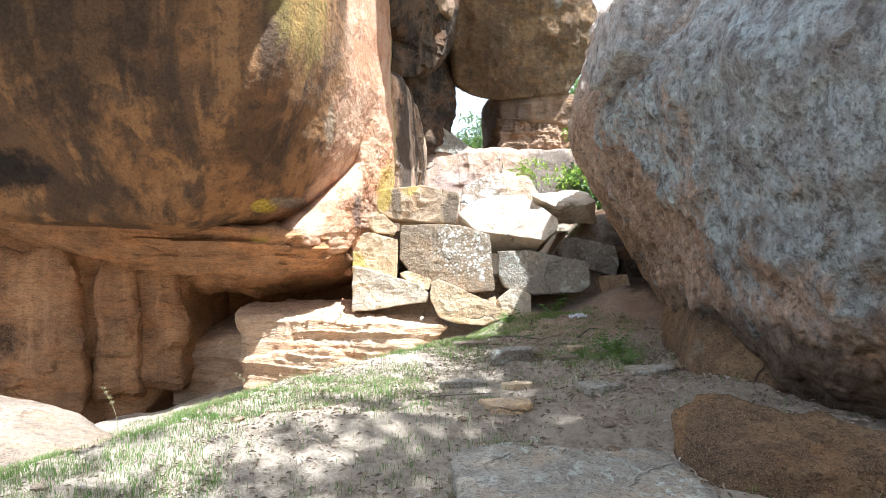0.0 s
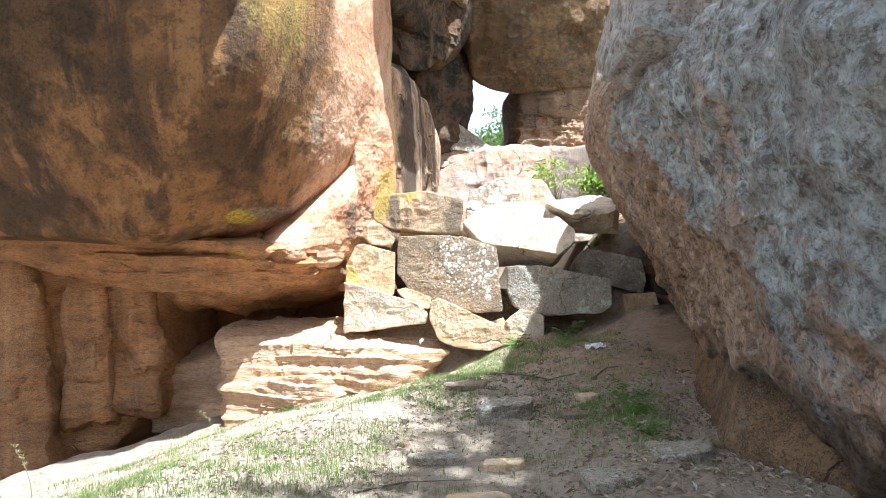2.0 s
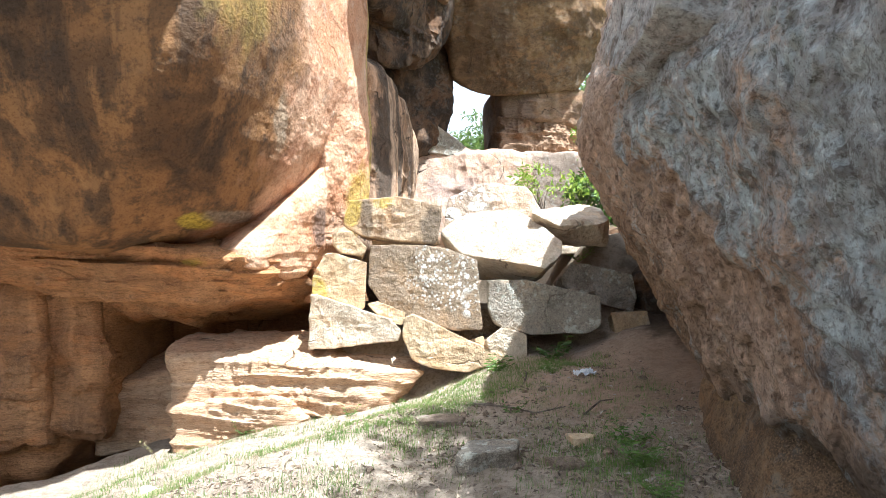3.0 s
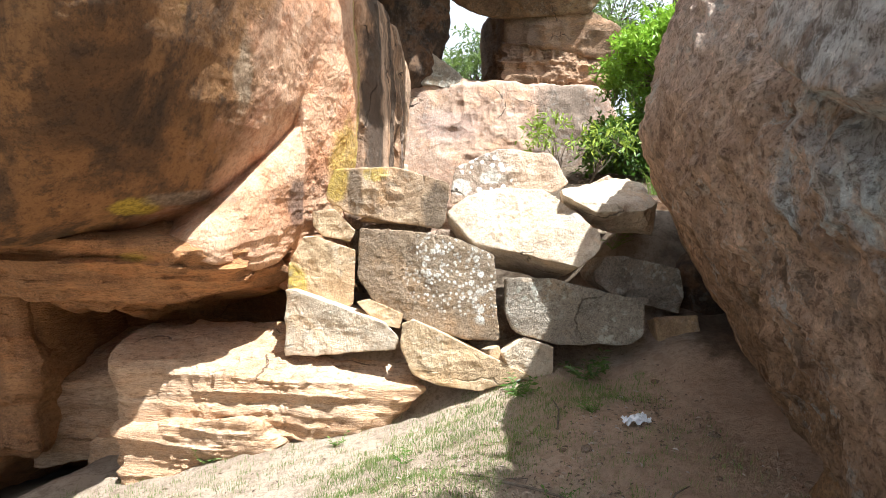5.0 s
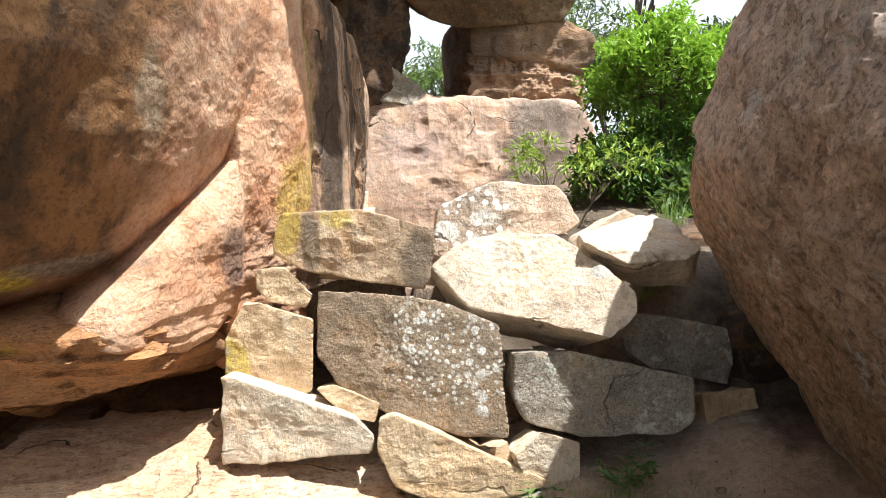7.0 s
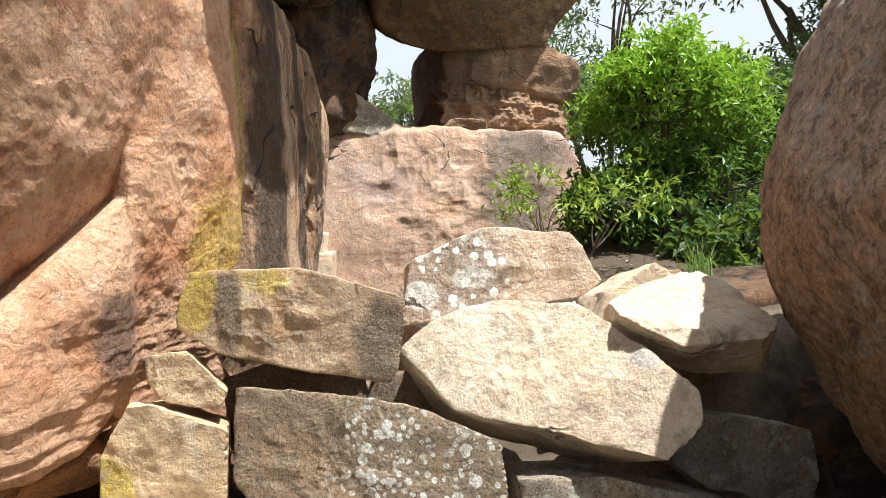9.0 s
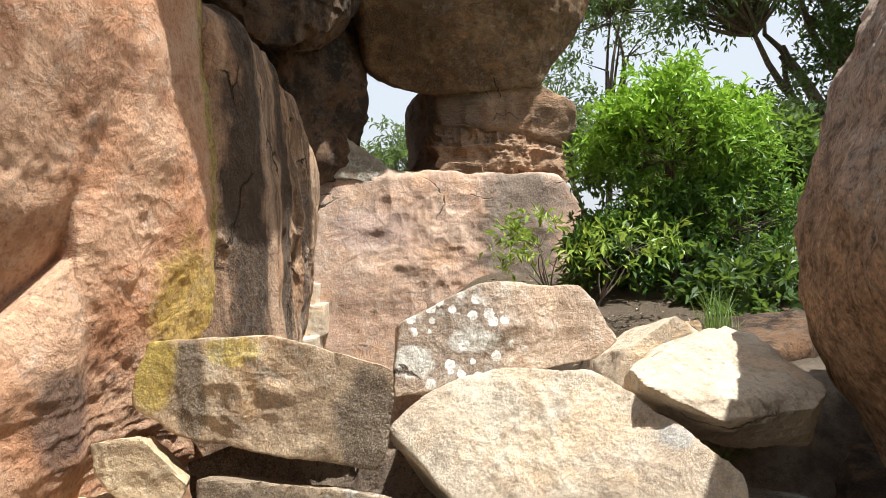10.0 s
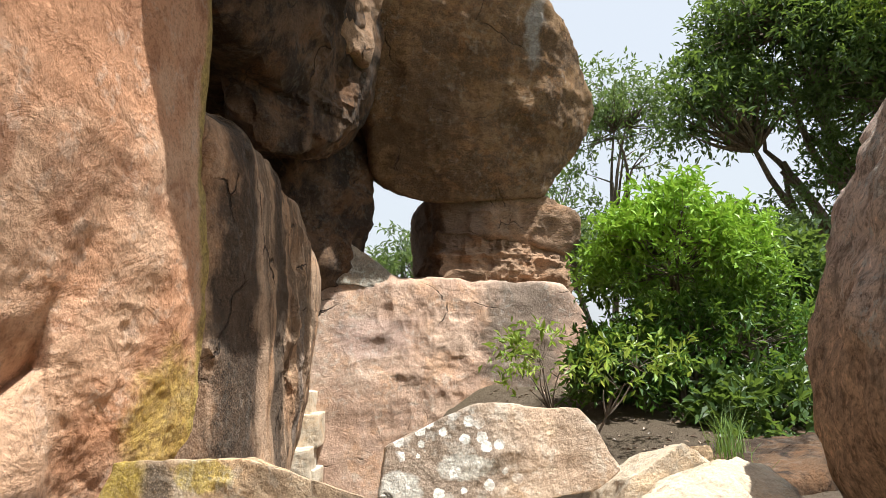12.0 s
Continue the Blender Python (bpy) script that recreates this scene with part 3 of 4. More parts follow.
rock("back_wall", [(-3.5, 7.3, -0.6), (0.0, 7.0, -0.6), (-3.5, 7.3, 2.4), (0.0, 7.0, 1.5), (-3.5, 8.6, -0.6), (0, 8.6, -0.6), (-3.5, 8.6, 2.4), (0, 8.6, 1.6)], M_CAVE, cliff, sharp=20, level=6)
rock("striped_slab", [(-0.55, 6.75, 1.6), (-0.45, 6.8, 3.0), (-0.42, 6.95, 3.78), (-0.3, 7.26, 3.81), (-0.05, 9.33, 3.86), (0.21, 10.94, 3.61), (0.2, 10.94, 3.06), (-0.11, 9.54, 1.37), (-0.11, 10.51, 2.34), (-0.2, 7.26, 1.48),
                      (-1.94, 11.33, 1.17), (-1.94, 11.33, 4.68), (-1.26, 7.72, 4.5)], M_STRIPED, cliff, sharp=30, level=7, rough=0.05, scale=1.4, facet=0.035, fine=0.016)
# unseen overhangs above the view, shaped to throw shade on bulge and slab
rock("shade_brow", [(-1.60, 2.94, 4.9), (-1.35, 3.34, 4.7), (-0.90, 4.44, 4.75), (-1.05, 4.84, 4.7), (-1.80, 4.14, 4.4), (-2.50, 3.44, 4.5), (-7.00, 2.74, 5), (-7.00, 8.24, 5), (-1.50, 8.24, 5), (-1.90, 3.04, 6.5), (-1.10, 4.44, 6.5), (-7.00, 2.74, 7), (-7.00, 8.24, 7), (-1.30, 8.24, 7)],
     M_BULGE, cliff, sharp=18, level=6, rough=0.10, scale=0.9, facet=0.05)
rock("shade_brow", [(-0.55, 6.26, 4.7), (-0.22, 5.94, 4.85), (0.25, 6.16, 5.1), (0.90, 7.66, 6.2), (1.25, 8.56, 6.9), (-0.90, 6.56, 4.7), (-0.60, 7.66, 5.2), (-0.40, 6.06, 6.5), (0.80, 7.36, 7.5), (1.10, 9.16, 8), (-2.50, 6.66, 5.2), (-2.50, 10.16, 6), (-2.50, 6.16, 8), (-2.50, 10.16, 8), (0.50, 10.16, 7)],
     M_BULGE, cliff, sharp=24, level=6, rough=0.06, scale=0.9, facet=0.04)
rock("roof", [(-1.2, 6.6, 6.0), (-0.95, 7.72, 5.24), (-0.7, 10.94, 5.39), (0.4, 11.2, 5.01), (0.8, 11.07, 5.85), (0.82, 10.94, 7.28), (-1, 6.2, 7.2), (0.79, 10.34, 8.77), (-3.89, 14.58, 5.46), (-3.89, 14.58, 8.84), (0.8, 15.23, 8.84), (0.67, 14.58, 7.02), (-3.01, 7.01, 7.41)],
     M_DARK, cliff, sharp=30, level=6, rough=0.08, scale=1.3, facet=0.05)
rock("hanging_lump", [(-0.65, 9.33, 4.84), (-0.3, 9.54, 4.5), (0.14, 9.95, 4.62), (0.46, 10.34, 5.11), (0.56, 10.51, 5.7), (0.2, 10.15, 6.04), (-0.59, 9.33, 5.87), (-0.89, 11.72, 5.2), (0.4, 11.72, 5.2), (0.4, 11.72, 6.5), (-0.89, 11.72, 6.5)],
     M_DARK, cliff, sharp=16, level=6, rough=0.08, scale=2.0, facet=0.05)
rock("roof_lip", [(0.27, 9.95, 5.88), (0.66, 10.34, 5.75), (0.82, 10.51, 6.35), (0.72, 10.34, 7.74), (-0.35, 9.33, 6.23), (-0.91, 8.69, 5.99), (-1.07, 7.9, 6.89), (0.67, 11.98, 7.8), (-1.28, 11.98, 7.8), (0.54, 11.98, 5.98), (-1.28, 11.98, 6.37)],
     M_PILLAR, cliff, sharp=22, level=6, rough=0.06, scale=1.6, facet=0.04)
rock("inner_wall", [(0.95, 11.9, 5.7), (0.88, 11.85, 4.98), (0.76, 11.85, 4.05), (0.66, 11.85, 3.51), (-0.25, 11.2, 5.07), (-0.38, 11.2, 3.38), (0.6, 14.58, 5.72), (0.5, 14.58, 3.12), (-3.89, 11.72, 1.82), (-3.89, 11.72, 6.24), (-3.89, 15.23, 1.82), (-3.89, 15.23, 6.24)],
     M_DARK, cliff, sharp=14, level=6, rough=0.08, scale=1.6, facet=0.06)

# unseen wall added behind the start to hold back skylight from low down
rock("sky_blocker", [(-9, -6.5, -1.5), (7, -7.0, -1.5), (-9, -7.5, 4.6), (-2, -7.5, 5.2), (7, -8.0, 4.4), (-9, -11, 4.0), (7, -11, 4.0), (-9, -11, -1.5), (7, -11, -1.5)], M_CAP, None, "unseen plain rock face added behind the path to block low sky light", "cliff", kind="structure", sharp=30, level=6, rough=0.2, scale=0.7, facet=0.1)

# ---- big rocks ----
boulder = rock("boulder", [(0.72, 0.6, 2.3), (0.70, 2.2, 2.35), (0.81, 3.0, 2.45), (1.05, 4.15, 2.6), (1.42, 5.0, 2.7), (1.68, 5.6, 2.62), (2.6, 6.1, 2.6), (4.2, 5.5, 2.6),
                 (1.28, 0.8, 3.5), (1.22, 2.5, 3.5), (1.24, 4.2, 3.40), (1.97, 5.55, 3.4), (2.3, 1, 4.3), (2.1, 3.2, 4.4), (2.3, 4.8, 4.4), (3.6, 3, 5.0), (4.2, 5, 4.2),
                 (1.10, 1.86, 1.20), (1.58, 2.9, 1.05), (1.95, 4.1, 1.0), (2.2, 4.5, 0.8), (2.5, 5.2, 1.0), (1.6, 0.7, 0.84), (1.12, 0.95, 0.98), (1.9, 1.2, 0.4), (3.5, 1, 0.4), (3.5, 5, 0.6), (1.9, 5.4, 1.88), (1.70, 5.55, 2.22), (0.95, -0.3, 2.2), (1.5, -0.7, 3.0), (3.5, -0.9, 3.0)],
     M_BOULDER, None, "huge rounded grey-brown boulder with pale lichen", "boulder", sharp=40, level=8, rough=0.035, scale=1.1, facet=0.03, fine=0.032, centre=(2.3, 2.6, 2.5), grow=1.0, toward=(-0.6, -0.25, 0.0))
rock("foot", [(0.99, 1.8, 0.80), (1.04, 1.75, 1.05), (1.24, 2.6, 0.80), (1.26, 2.6, 1.02), (1.50, 3.25, 1.05), (1.59, 3.5, 0.80), (1.29, 2.0, 1.45), (1.59, 3.1, 1.4), (1.14, 1.2, 1.0), (1.34, 1.2, 0.7), (2.34, 1.5, 0.6), (2.54, 3.4, 0.6), (2.34, 2.4, 1.4)],
     M_CAP, boulder, "undercut lower part of the boulder", sharp=40, level=6, rough=0.02, scale=1.6, facet=0.015, fine=0.012)
rock("flake", [(0.62, 2.05, 2.52), (0.66, 2.38, 2.60), (0.70, 2.55, 2.75), (0.72, 2.2, 2.95), (0.70, 1.7, 2.9), (0.66, 1.65, 2.6), (0.9, 2.1, 2.4), (0.95, 2.5, 2.6), (1.1, 2.2, 3.0), (1.1, 1.6, 2.9), (1.0, 1.6, 2.5)],
     M_BOULDER, boulder, "thick grey flake clinging to the boulder", sharp=60, level=6, rough=0.02, scale=3, facet=0.015)
# added to stop light leaking under the boulder; its dark colour paints the shade
rock("gap_closing_rock", [(2.0, 5.5, 0.8), (1.95, 5.6, 1.5), (2.3, 5.5, 1.7), (3.4, 5.4, 1.8), (3.6, 5.3, 0.8), (2.0, 6.3, 1.7), (3.5, 6.4, 1.9), (2.0, 6.3, 0.8), (3.5, 6.4, 0.8)],
     M_DARK, None, "added rock closing the gap beneath the boulder, dark for its shade", "rock", sharp=40, level=6, rough=0.04, scale=2.0)
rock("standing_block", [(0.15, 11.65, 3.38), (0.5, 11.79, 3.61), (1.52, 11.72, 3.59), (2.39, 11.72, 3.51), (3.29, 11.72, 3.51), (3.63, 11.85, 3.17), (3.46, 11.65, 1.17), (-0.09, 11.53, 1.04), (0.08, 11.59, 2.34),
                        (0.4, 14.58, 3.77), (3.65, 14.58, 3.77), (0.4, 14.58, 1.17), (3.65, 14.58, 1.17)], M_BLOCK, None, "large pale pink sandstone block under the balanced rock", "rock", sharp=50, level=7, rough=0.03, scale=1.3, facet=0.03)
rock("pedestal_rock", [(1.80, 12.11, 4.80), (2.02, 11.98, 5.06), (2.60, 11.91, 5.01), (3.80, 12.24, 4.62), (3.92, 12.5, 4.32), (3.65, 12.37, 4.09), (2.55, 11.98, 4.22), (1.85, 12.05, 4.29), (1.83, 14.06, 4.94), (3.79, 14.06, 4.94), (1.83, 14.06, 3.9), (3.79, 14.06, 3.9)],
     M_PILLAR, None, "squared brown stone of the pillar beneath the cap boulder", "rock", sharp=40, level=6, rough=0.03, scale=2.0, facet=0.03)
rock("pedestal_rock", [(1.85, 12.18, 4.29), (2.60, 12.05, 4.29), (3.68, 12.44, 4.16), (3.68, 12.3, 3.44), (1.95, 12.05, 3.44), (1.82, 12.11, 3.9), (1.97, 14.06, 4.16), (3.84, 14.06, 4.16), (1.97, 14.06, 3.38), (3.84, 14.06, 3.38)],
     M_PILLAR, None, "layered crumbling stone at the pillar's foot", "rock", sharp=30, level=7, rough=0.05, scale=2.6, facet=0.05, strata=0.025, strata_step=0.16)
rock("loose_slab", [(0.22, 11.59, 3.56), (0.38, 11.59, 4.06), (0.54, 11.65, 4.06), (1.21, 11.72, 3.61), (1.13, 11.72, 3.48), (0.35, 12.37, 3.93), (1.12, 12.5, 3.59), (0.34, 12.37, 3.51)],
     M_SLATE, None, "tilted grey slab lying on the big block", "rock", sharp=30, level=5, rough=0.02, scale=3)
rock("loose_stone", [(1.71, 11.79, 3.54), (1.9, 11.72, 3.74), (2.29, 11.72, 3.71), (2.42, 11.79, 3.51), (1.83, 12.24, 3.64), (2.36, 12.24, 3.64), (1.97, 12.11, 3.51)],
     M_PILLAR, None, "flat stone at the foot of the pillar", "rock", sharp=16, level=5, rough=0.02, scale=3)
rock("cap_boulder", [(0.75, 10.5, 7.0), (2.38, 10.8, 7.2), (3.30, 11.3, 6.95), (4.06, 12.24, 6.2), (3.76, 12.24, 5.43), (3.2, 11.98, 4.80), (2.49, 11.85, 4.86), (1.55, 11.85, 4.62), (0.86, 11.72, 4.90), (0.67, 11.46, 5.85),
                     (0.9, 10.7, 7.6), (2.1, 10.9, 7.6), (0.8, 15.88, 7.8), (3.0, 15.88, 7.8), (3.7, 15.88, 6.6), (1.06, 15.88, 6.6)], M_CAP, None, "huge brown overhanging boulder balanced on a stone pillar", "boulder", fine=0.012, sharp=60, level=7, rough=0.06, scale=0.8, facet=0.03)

# ---- stones of the dry wall ----
WALL = "stones of the rough dry wall"


def wall_stone(material, label, outline, front, depth, lift=-0.06, **shape):
    options = dict(sharp=70, level=7 if max(p[0] for p in outline) - min(p[0] for p in outline) > 0.7 else 6, rough=0.012, scale=3.0, facet=0.008, grow=1.012, fine=0.004, seed=len(outline) * 1.7 + outline[0][0] * 9)
    options.update(shape)
    return rock("wall_stone", block(outline, front, depth, 0.82, lift), material, None, label, "stone", WALL, **options)


wall_stone(M_LICHEN, "dark upright slab spotted with white lichen", [(-0.41, 1.87), (-0.17, 1.86), (0.28, 1.82), (0.50, 1.75), (0.52, 1.18), (0.31, 1.16), (-0.02, 1.22), (-0.28, 1.33), (-0.42, 1.51)], (5.52, -0.55, 0.05), 0.4)
wall_stone(M_SLATE, "long grey block with pale lichened top", [(0.60, 1.57), (0.89, 1.58), (1.18, 1.52), (1.51, 1.42), (1.52, 1.22), (1.41, 1.14), (0.98, 1.12), (0.67, 1.20), (0.60, 1.37)], (5.5, -0.25, 0), 0.45)
wall_stone(M_PALE, "pale flat-topped block at the wall's foot", [(-0.93, 1.42), (-0.88, 1.43), (-0.61, 1.34), (-0.22, 1.23), (-0.14, 1.14), (-0.16, 1.05), (-0.68, 0.98), (-0.93, 0.98)], (5.36, -0.35, 0), 0.6)
wall_stone(M_OCHRE, "squarish block with yellow lichen", [(-0.94, 1.58), (-0.83, 1.79), (-0.75, 1.80), (-0.44, 1.71), (-0.46, 1.31), (-0.56, 1.26), (-0.72, 1.30), (-0.94, 1.37)], (5.55, -0.4, 0), 0.45)
wall_stone(M_OCHRE, "small wedge-shaped grey stone", [(-0.76, 1.97), (-0.60, 2.0), (-0.44, 1.85), (-0.48, 1.77), (-0.67, 1.80), (-0.75, 1.87)], (5.6, -0.4, 0), 0.3)
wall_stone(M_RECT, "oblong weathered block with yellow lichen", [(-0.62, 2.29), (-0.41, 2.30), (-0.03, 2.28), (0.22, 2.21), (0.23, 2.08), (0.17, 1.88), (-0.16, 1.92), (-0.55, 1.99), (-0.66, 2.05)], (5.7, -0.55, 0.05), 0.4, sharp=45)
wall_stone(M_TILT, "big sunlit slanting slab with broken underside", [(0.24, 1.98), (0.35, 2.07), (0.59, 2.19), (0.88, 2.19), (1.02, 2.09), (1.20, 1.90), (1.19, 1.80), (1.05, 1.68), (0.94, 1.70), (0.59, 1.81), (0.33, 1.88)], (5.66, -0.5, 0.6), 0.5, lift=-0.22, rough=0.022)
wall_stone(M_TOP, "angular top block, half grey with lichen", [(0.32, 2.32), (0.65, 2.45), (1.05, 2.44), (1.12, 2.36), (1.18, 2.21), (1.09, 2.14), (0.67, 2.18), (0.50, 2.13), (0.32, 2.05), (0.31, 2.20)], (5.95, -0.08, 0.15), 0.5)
rock("wall_stone", [(0.99, 5.35, 2.15), (1.2, 5.28, 2.04), (1.52, 5.28, 2.05), (1.64, 5.36, 2.09), (1.2, 5.5, 1.95), (1.45, 5.5, 1.88), (1.66, 5.5, 1.88), (1.03, 5.5, 2.17), (1.27, 5.8, 2.17), (1.62, 5.85, 2.25), (1.72, 5.85, 2.22), (1.2, 6.0, 1.9), (1.8, 6.0, 1.9)],
     M_PALE, None, "pale block beside the boulder with shaded underside", "stone", WALL, sharp=160, level=7, rough=0.016, scale=3.5, facet=0.014, grow=1.012, fine=0.005)
wall_stone(M_SLATE, "dark rounded block in shade", [(1.27, 1.59), (1.35, 1.70), (1.49, 1.71), (1.91, 1.62), (1.94, 1.42), (1.91, 1.29), (1.43, 1.42), (1.29, 1.52)], (5.45, 0, 0), 0.5)
wall_stone(M_OCHRE, "small brown cube-like stone", [(1.67, 1.29), (1.98, 1.31), (2.03, 1.03), (1.91, 1.01), (1.72, 1.04)], (5.3, 0, 0), 0.3)
wall_stone(M_OCHRE, "tan slanting stone at the wall's foot", [(-0.11, 1.25), (-0.03, 1.28), (0.22, 1.17), (0.48, 0.98), (0.63, 0.90), (0.42, 0.82), (0.14, 0.84), (-0.03, 0.90), (-0.11, 1.08)], (5.32, -0.25, 0), 0.45)
wall_stone(M_PALE, "small whitish stone at the wall's foot", [(0.56, 1.09), (0.70, 1.20), (0.90, 1.13), (0.89, 0.96), (0.78, 0.88), (0.62, 0.95)], (5.16, 0, 0), 0.3)
wall_stone(M_OCHRE, "small dark chock stone", [(-0.43, 1.35), (-0.34, 1.38), (-0.09, 1.28), (-0.12, 1.17), (-0.28, 1.20)], (5.5, -0.3, 0), 0.3)
wall_stone(M_OCHRE, "small tan chock stone", [(0.44, 1.06), (0.56, 1.10), (0.59, 1.0), (0.56, 0.91)], (5.3, 0, 0), 0.25, level=5)

# ---- ledges and loose rocks ----
rock("ledge_rock", [(-2.05, 5.6, 0.9), (-1.3, 5.5, 0.86), (-0.48, 5.42, 0.83), (0.0, 5.4, 0.74), (-0.3, 5.38, 0.5), (-2.0, 5.55, 0.2), (-2.05, 6.4, 0.95), (-0.2, 6.3, 0.95), (-2.05, 6.4, 0.1), (0, 6.3, 0.1)],
     M_LEDGE, None, "low layered sandstone ledge in the sun", "rock", sharp=24, level=7, rough=0.03, scale=2.0, facet=0.05, strata=0.02, strata_step=0.11, seed=2.3)
rock("ledge_rock", [(-2.97, 6.3, 0.55), (-2.1, 6.2, 0.68), (-2.1, 6.2, 0.0), (-2.97, 6.3, -0.1), (-2.9, 7.2, 0.7), (-2.0, 7.2, 0.75), (-2.0, 7.2, 0), (-2.9, 7.2, 0)],
     M_LEDGE, None, "squarish sandstone block at the cave mouth", "rock", sharp=26, level=6, rough=0.03, scale=2.0, facet=0.02, strata=0.02, strata_step=0.2)
rock("ledge_rock", [(-2.02, 5.42, 0.50), (-1.2, 5.36, 0.55), (-0.9, 5.34, 0.35), (-2.0, 5.38, 0.1), (-0.9, 5.4, 0.2), (-2.0, 5.9, 0.5), (-0.9, 5.8, 0.5), (-2.0, 5.9, 0.0), (-0.9, 5.8, 0.1)],
     M_LEDGE, None, "crumbling lower layer under the sunlit ledge", "rock", sharp=20, level=6, rough=0.05, scale=3.0, facet=0.03, strata=0.03, strata_step=0.09)
rock("ledge_rock", [(-2.5, 6.05, -0.1), (-2.45, 6.1, 0.18), (-2.05, 5.95, 0.22), (-2.0, 5.85, -0.05), (-2.4, 6.5, 0.2), (-2.0, 6.5, 0.2), (-2.2, 6.3, -0.2)],
     M_LEDGE, None, "small broken block at the cave mouth", "rock", sharp=30, level=5, rough=0.02, scale=3.0)
rock("ledge_rock", [(-3.5, 3.3, 0.62), (-2.6, 2.9, 0.62), (-1.95, 2.15, 0.5), (-2.1, 1.2, 0.5), (-4, 1.2, 0.6), (-4.6, 3.2, 0.6), (-3.0, 2.4, 0.80), (-3.5, 3.5, -0.2), (-2, 2, -0.1), (-4.5, 1.2, -0.1)],
     M_EARTHY, None, "low flat brown-grey rock dappled with sun", "rock", sharp=10, level=6, rough=0.03, scale=1.5)
rock("loose_rock", [(0.74, 1.00, 0.97), (0.56, 0.95, 0.91), (0.95, 0.75, 0.86), (1.12, 0.50, 0.83), (0.48, 0.75, 0.69), (0.61, 0.55, 0.71), (0.5, 0.5, 0.3), (1.5, 1.5, 0.6), (1.5, 0.2, 0.4), (0.9, 1.4, 0.6), (1.4, 0.4, 0.9)],
     M_CAP, None, "angular brown rock under the boulder", "rock", sharp=60, level=6, rough=0.03, scale=2.5)
rock("loose_rock", [(-0.35, 0.98, 0.78), (0.1, 1.15, 0.79), (0.5, 0.92, 0.78), (0.5, 0.2, 0.70), (-0.3, 0.1, 0.68), (-0.3, 0.5, 0.4), (0.5, 0.5, 0.4)],
     M_SLATE, None, "flat grey rock set in the path", "rock", sharp=12, level=6, rough=0.015, scale=3.0)

wall_stone(M_OCHRE, "grey stone lying behind the oblong block", [(-0.38, 2.16), (-0.17, 2.28), (0.16, 2.14), (0.25, 1.88), (-0.4, 1.88)], (6.15, 0, 0), 0.5)
wall_stone(M_PALE, "warm tan stone wedged behind the top blocks", [(1.16, 1.8), (1.34, 2.14), (1.58, 2.27), (1.72, 2.17), (1.75, 1.8)], (6.15, 0, 0), 0.4)
wall_stone(M_OCHRE, "small brown stone on the path behind the wall", [(1.97, 2.0), (1.99, 2.17), (2.13, 2.17), (2.16, 2.0)], (6.8, 0, 0), 0.2, level=5)
wall_stone(M_BLOCK, "tan rock seen between the upper blocks", [(-0.10, 1.35), (-0.05, 1.92), (0.25, 2.0), (0.5, 1.92), (0.55, 1.35)], (6.55, 0, 0), 0.7)
wall_stone(M_EARTHY, "dark filler stone behind the slabs", [(0.1, 1.65), (0.2, 1.85), (0.6, 1.75), (0.6, 1.4), (0.2, 1.4)], (6.0, 0, 0), 0.4, level=5)
wall_stone(M_EARTHY, "brown filler stone behind the lower blocks", [(-0.5, 1.8), (0.1, 1.95), (0.2, 1.3), (-0.4, 1.1)], (6.2, 0, 0), 0.4, level=5)
# the shade between the lower blocks is put into this filler's earthy colour
wall_stone(M_EARTHY, "brown filler stone low in the wall", [(0.3, 0.8), (0.5, 1.3), (1.2, 1.3), (1.6, 1.0), (1.5, 0.8)], (5.7, 0, 0), 0.4, level=5)
# bank covering the bright soil; the bush's shade is put into its dark colour
rock("bank_rock", [(1.85, 6.3, 1.6), (1.95, 6.35, 2.05), (2.9, 6.5, 2.10), (3.6, 7.2, 2.1), (4.6, 7.4, 2.05), (4.7, 7.3, 1.4), (1.85, 6.3, 1.4), (2.1, 7.8, 2.02), (4.8, 8.0, 2.05), (4.8, 8.0, 1.4), (2.0, 7.8, 1.4)],
     M_DARK, None, "low rock bank before the bush, coloured dark for the shade there", "rock", sharp=30, level=6, rough=0.05, scale=2.0, facet=0.03)
for x, y, z, r in ((0.05, 11.49, 2.16, 0.18), (0.09, 11.33, 1.85, 0.21), (-0.06, 11.33, 2.00, 0.13), (-0.01, 11.07, 1.56, 0.20), (0.04, 11.26, 1.30, 0.23)):
    box = [(x + a * r * (1 + 0.25 * math.sin(7 * x + 3 * a + 5 * b)), y + b * r, z + c * r * (0.8 + 0.2 * math.cos(9 * z + a + 2 * c))) for a in (-1, 1) for b in (-1, 1) for c in (-1, 1)]
    rock("loose_stone", box, M_PALE, None, "small tan stone wedged in the cleft", "stone", "stones in the cleft", sharp=30, level=5, rough=0.01, scale=5, facet=0.006)

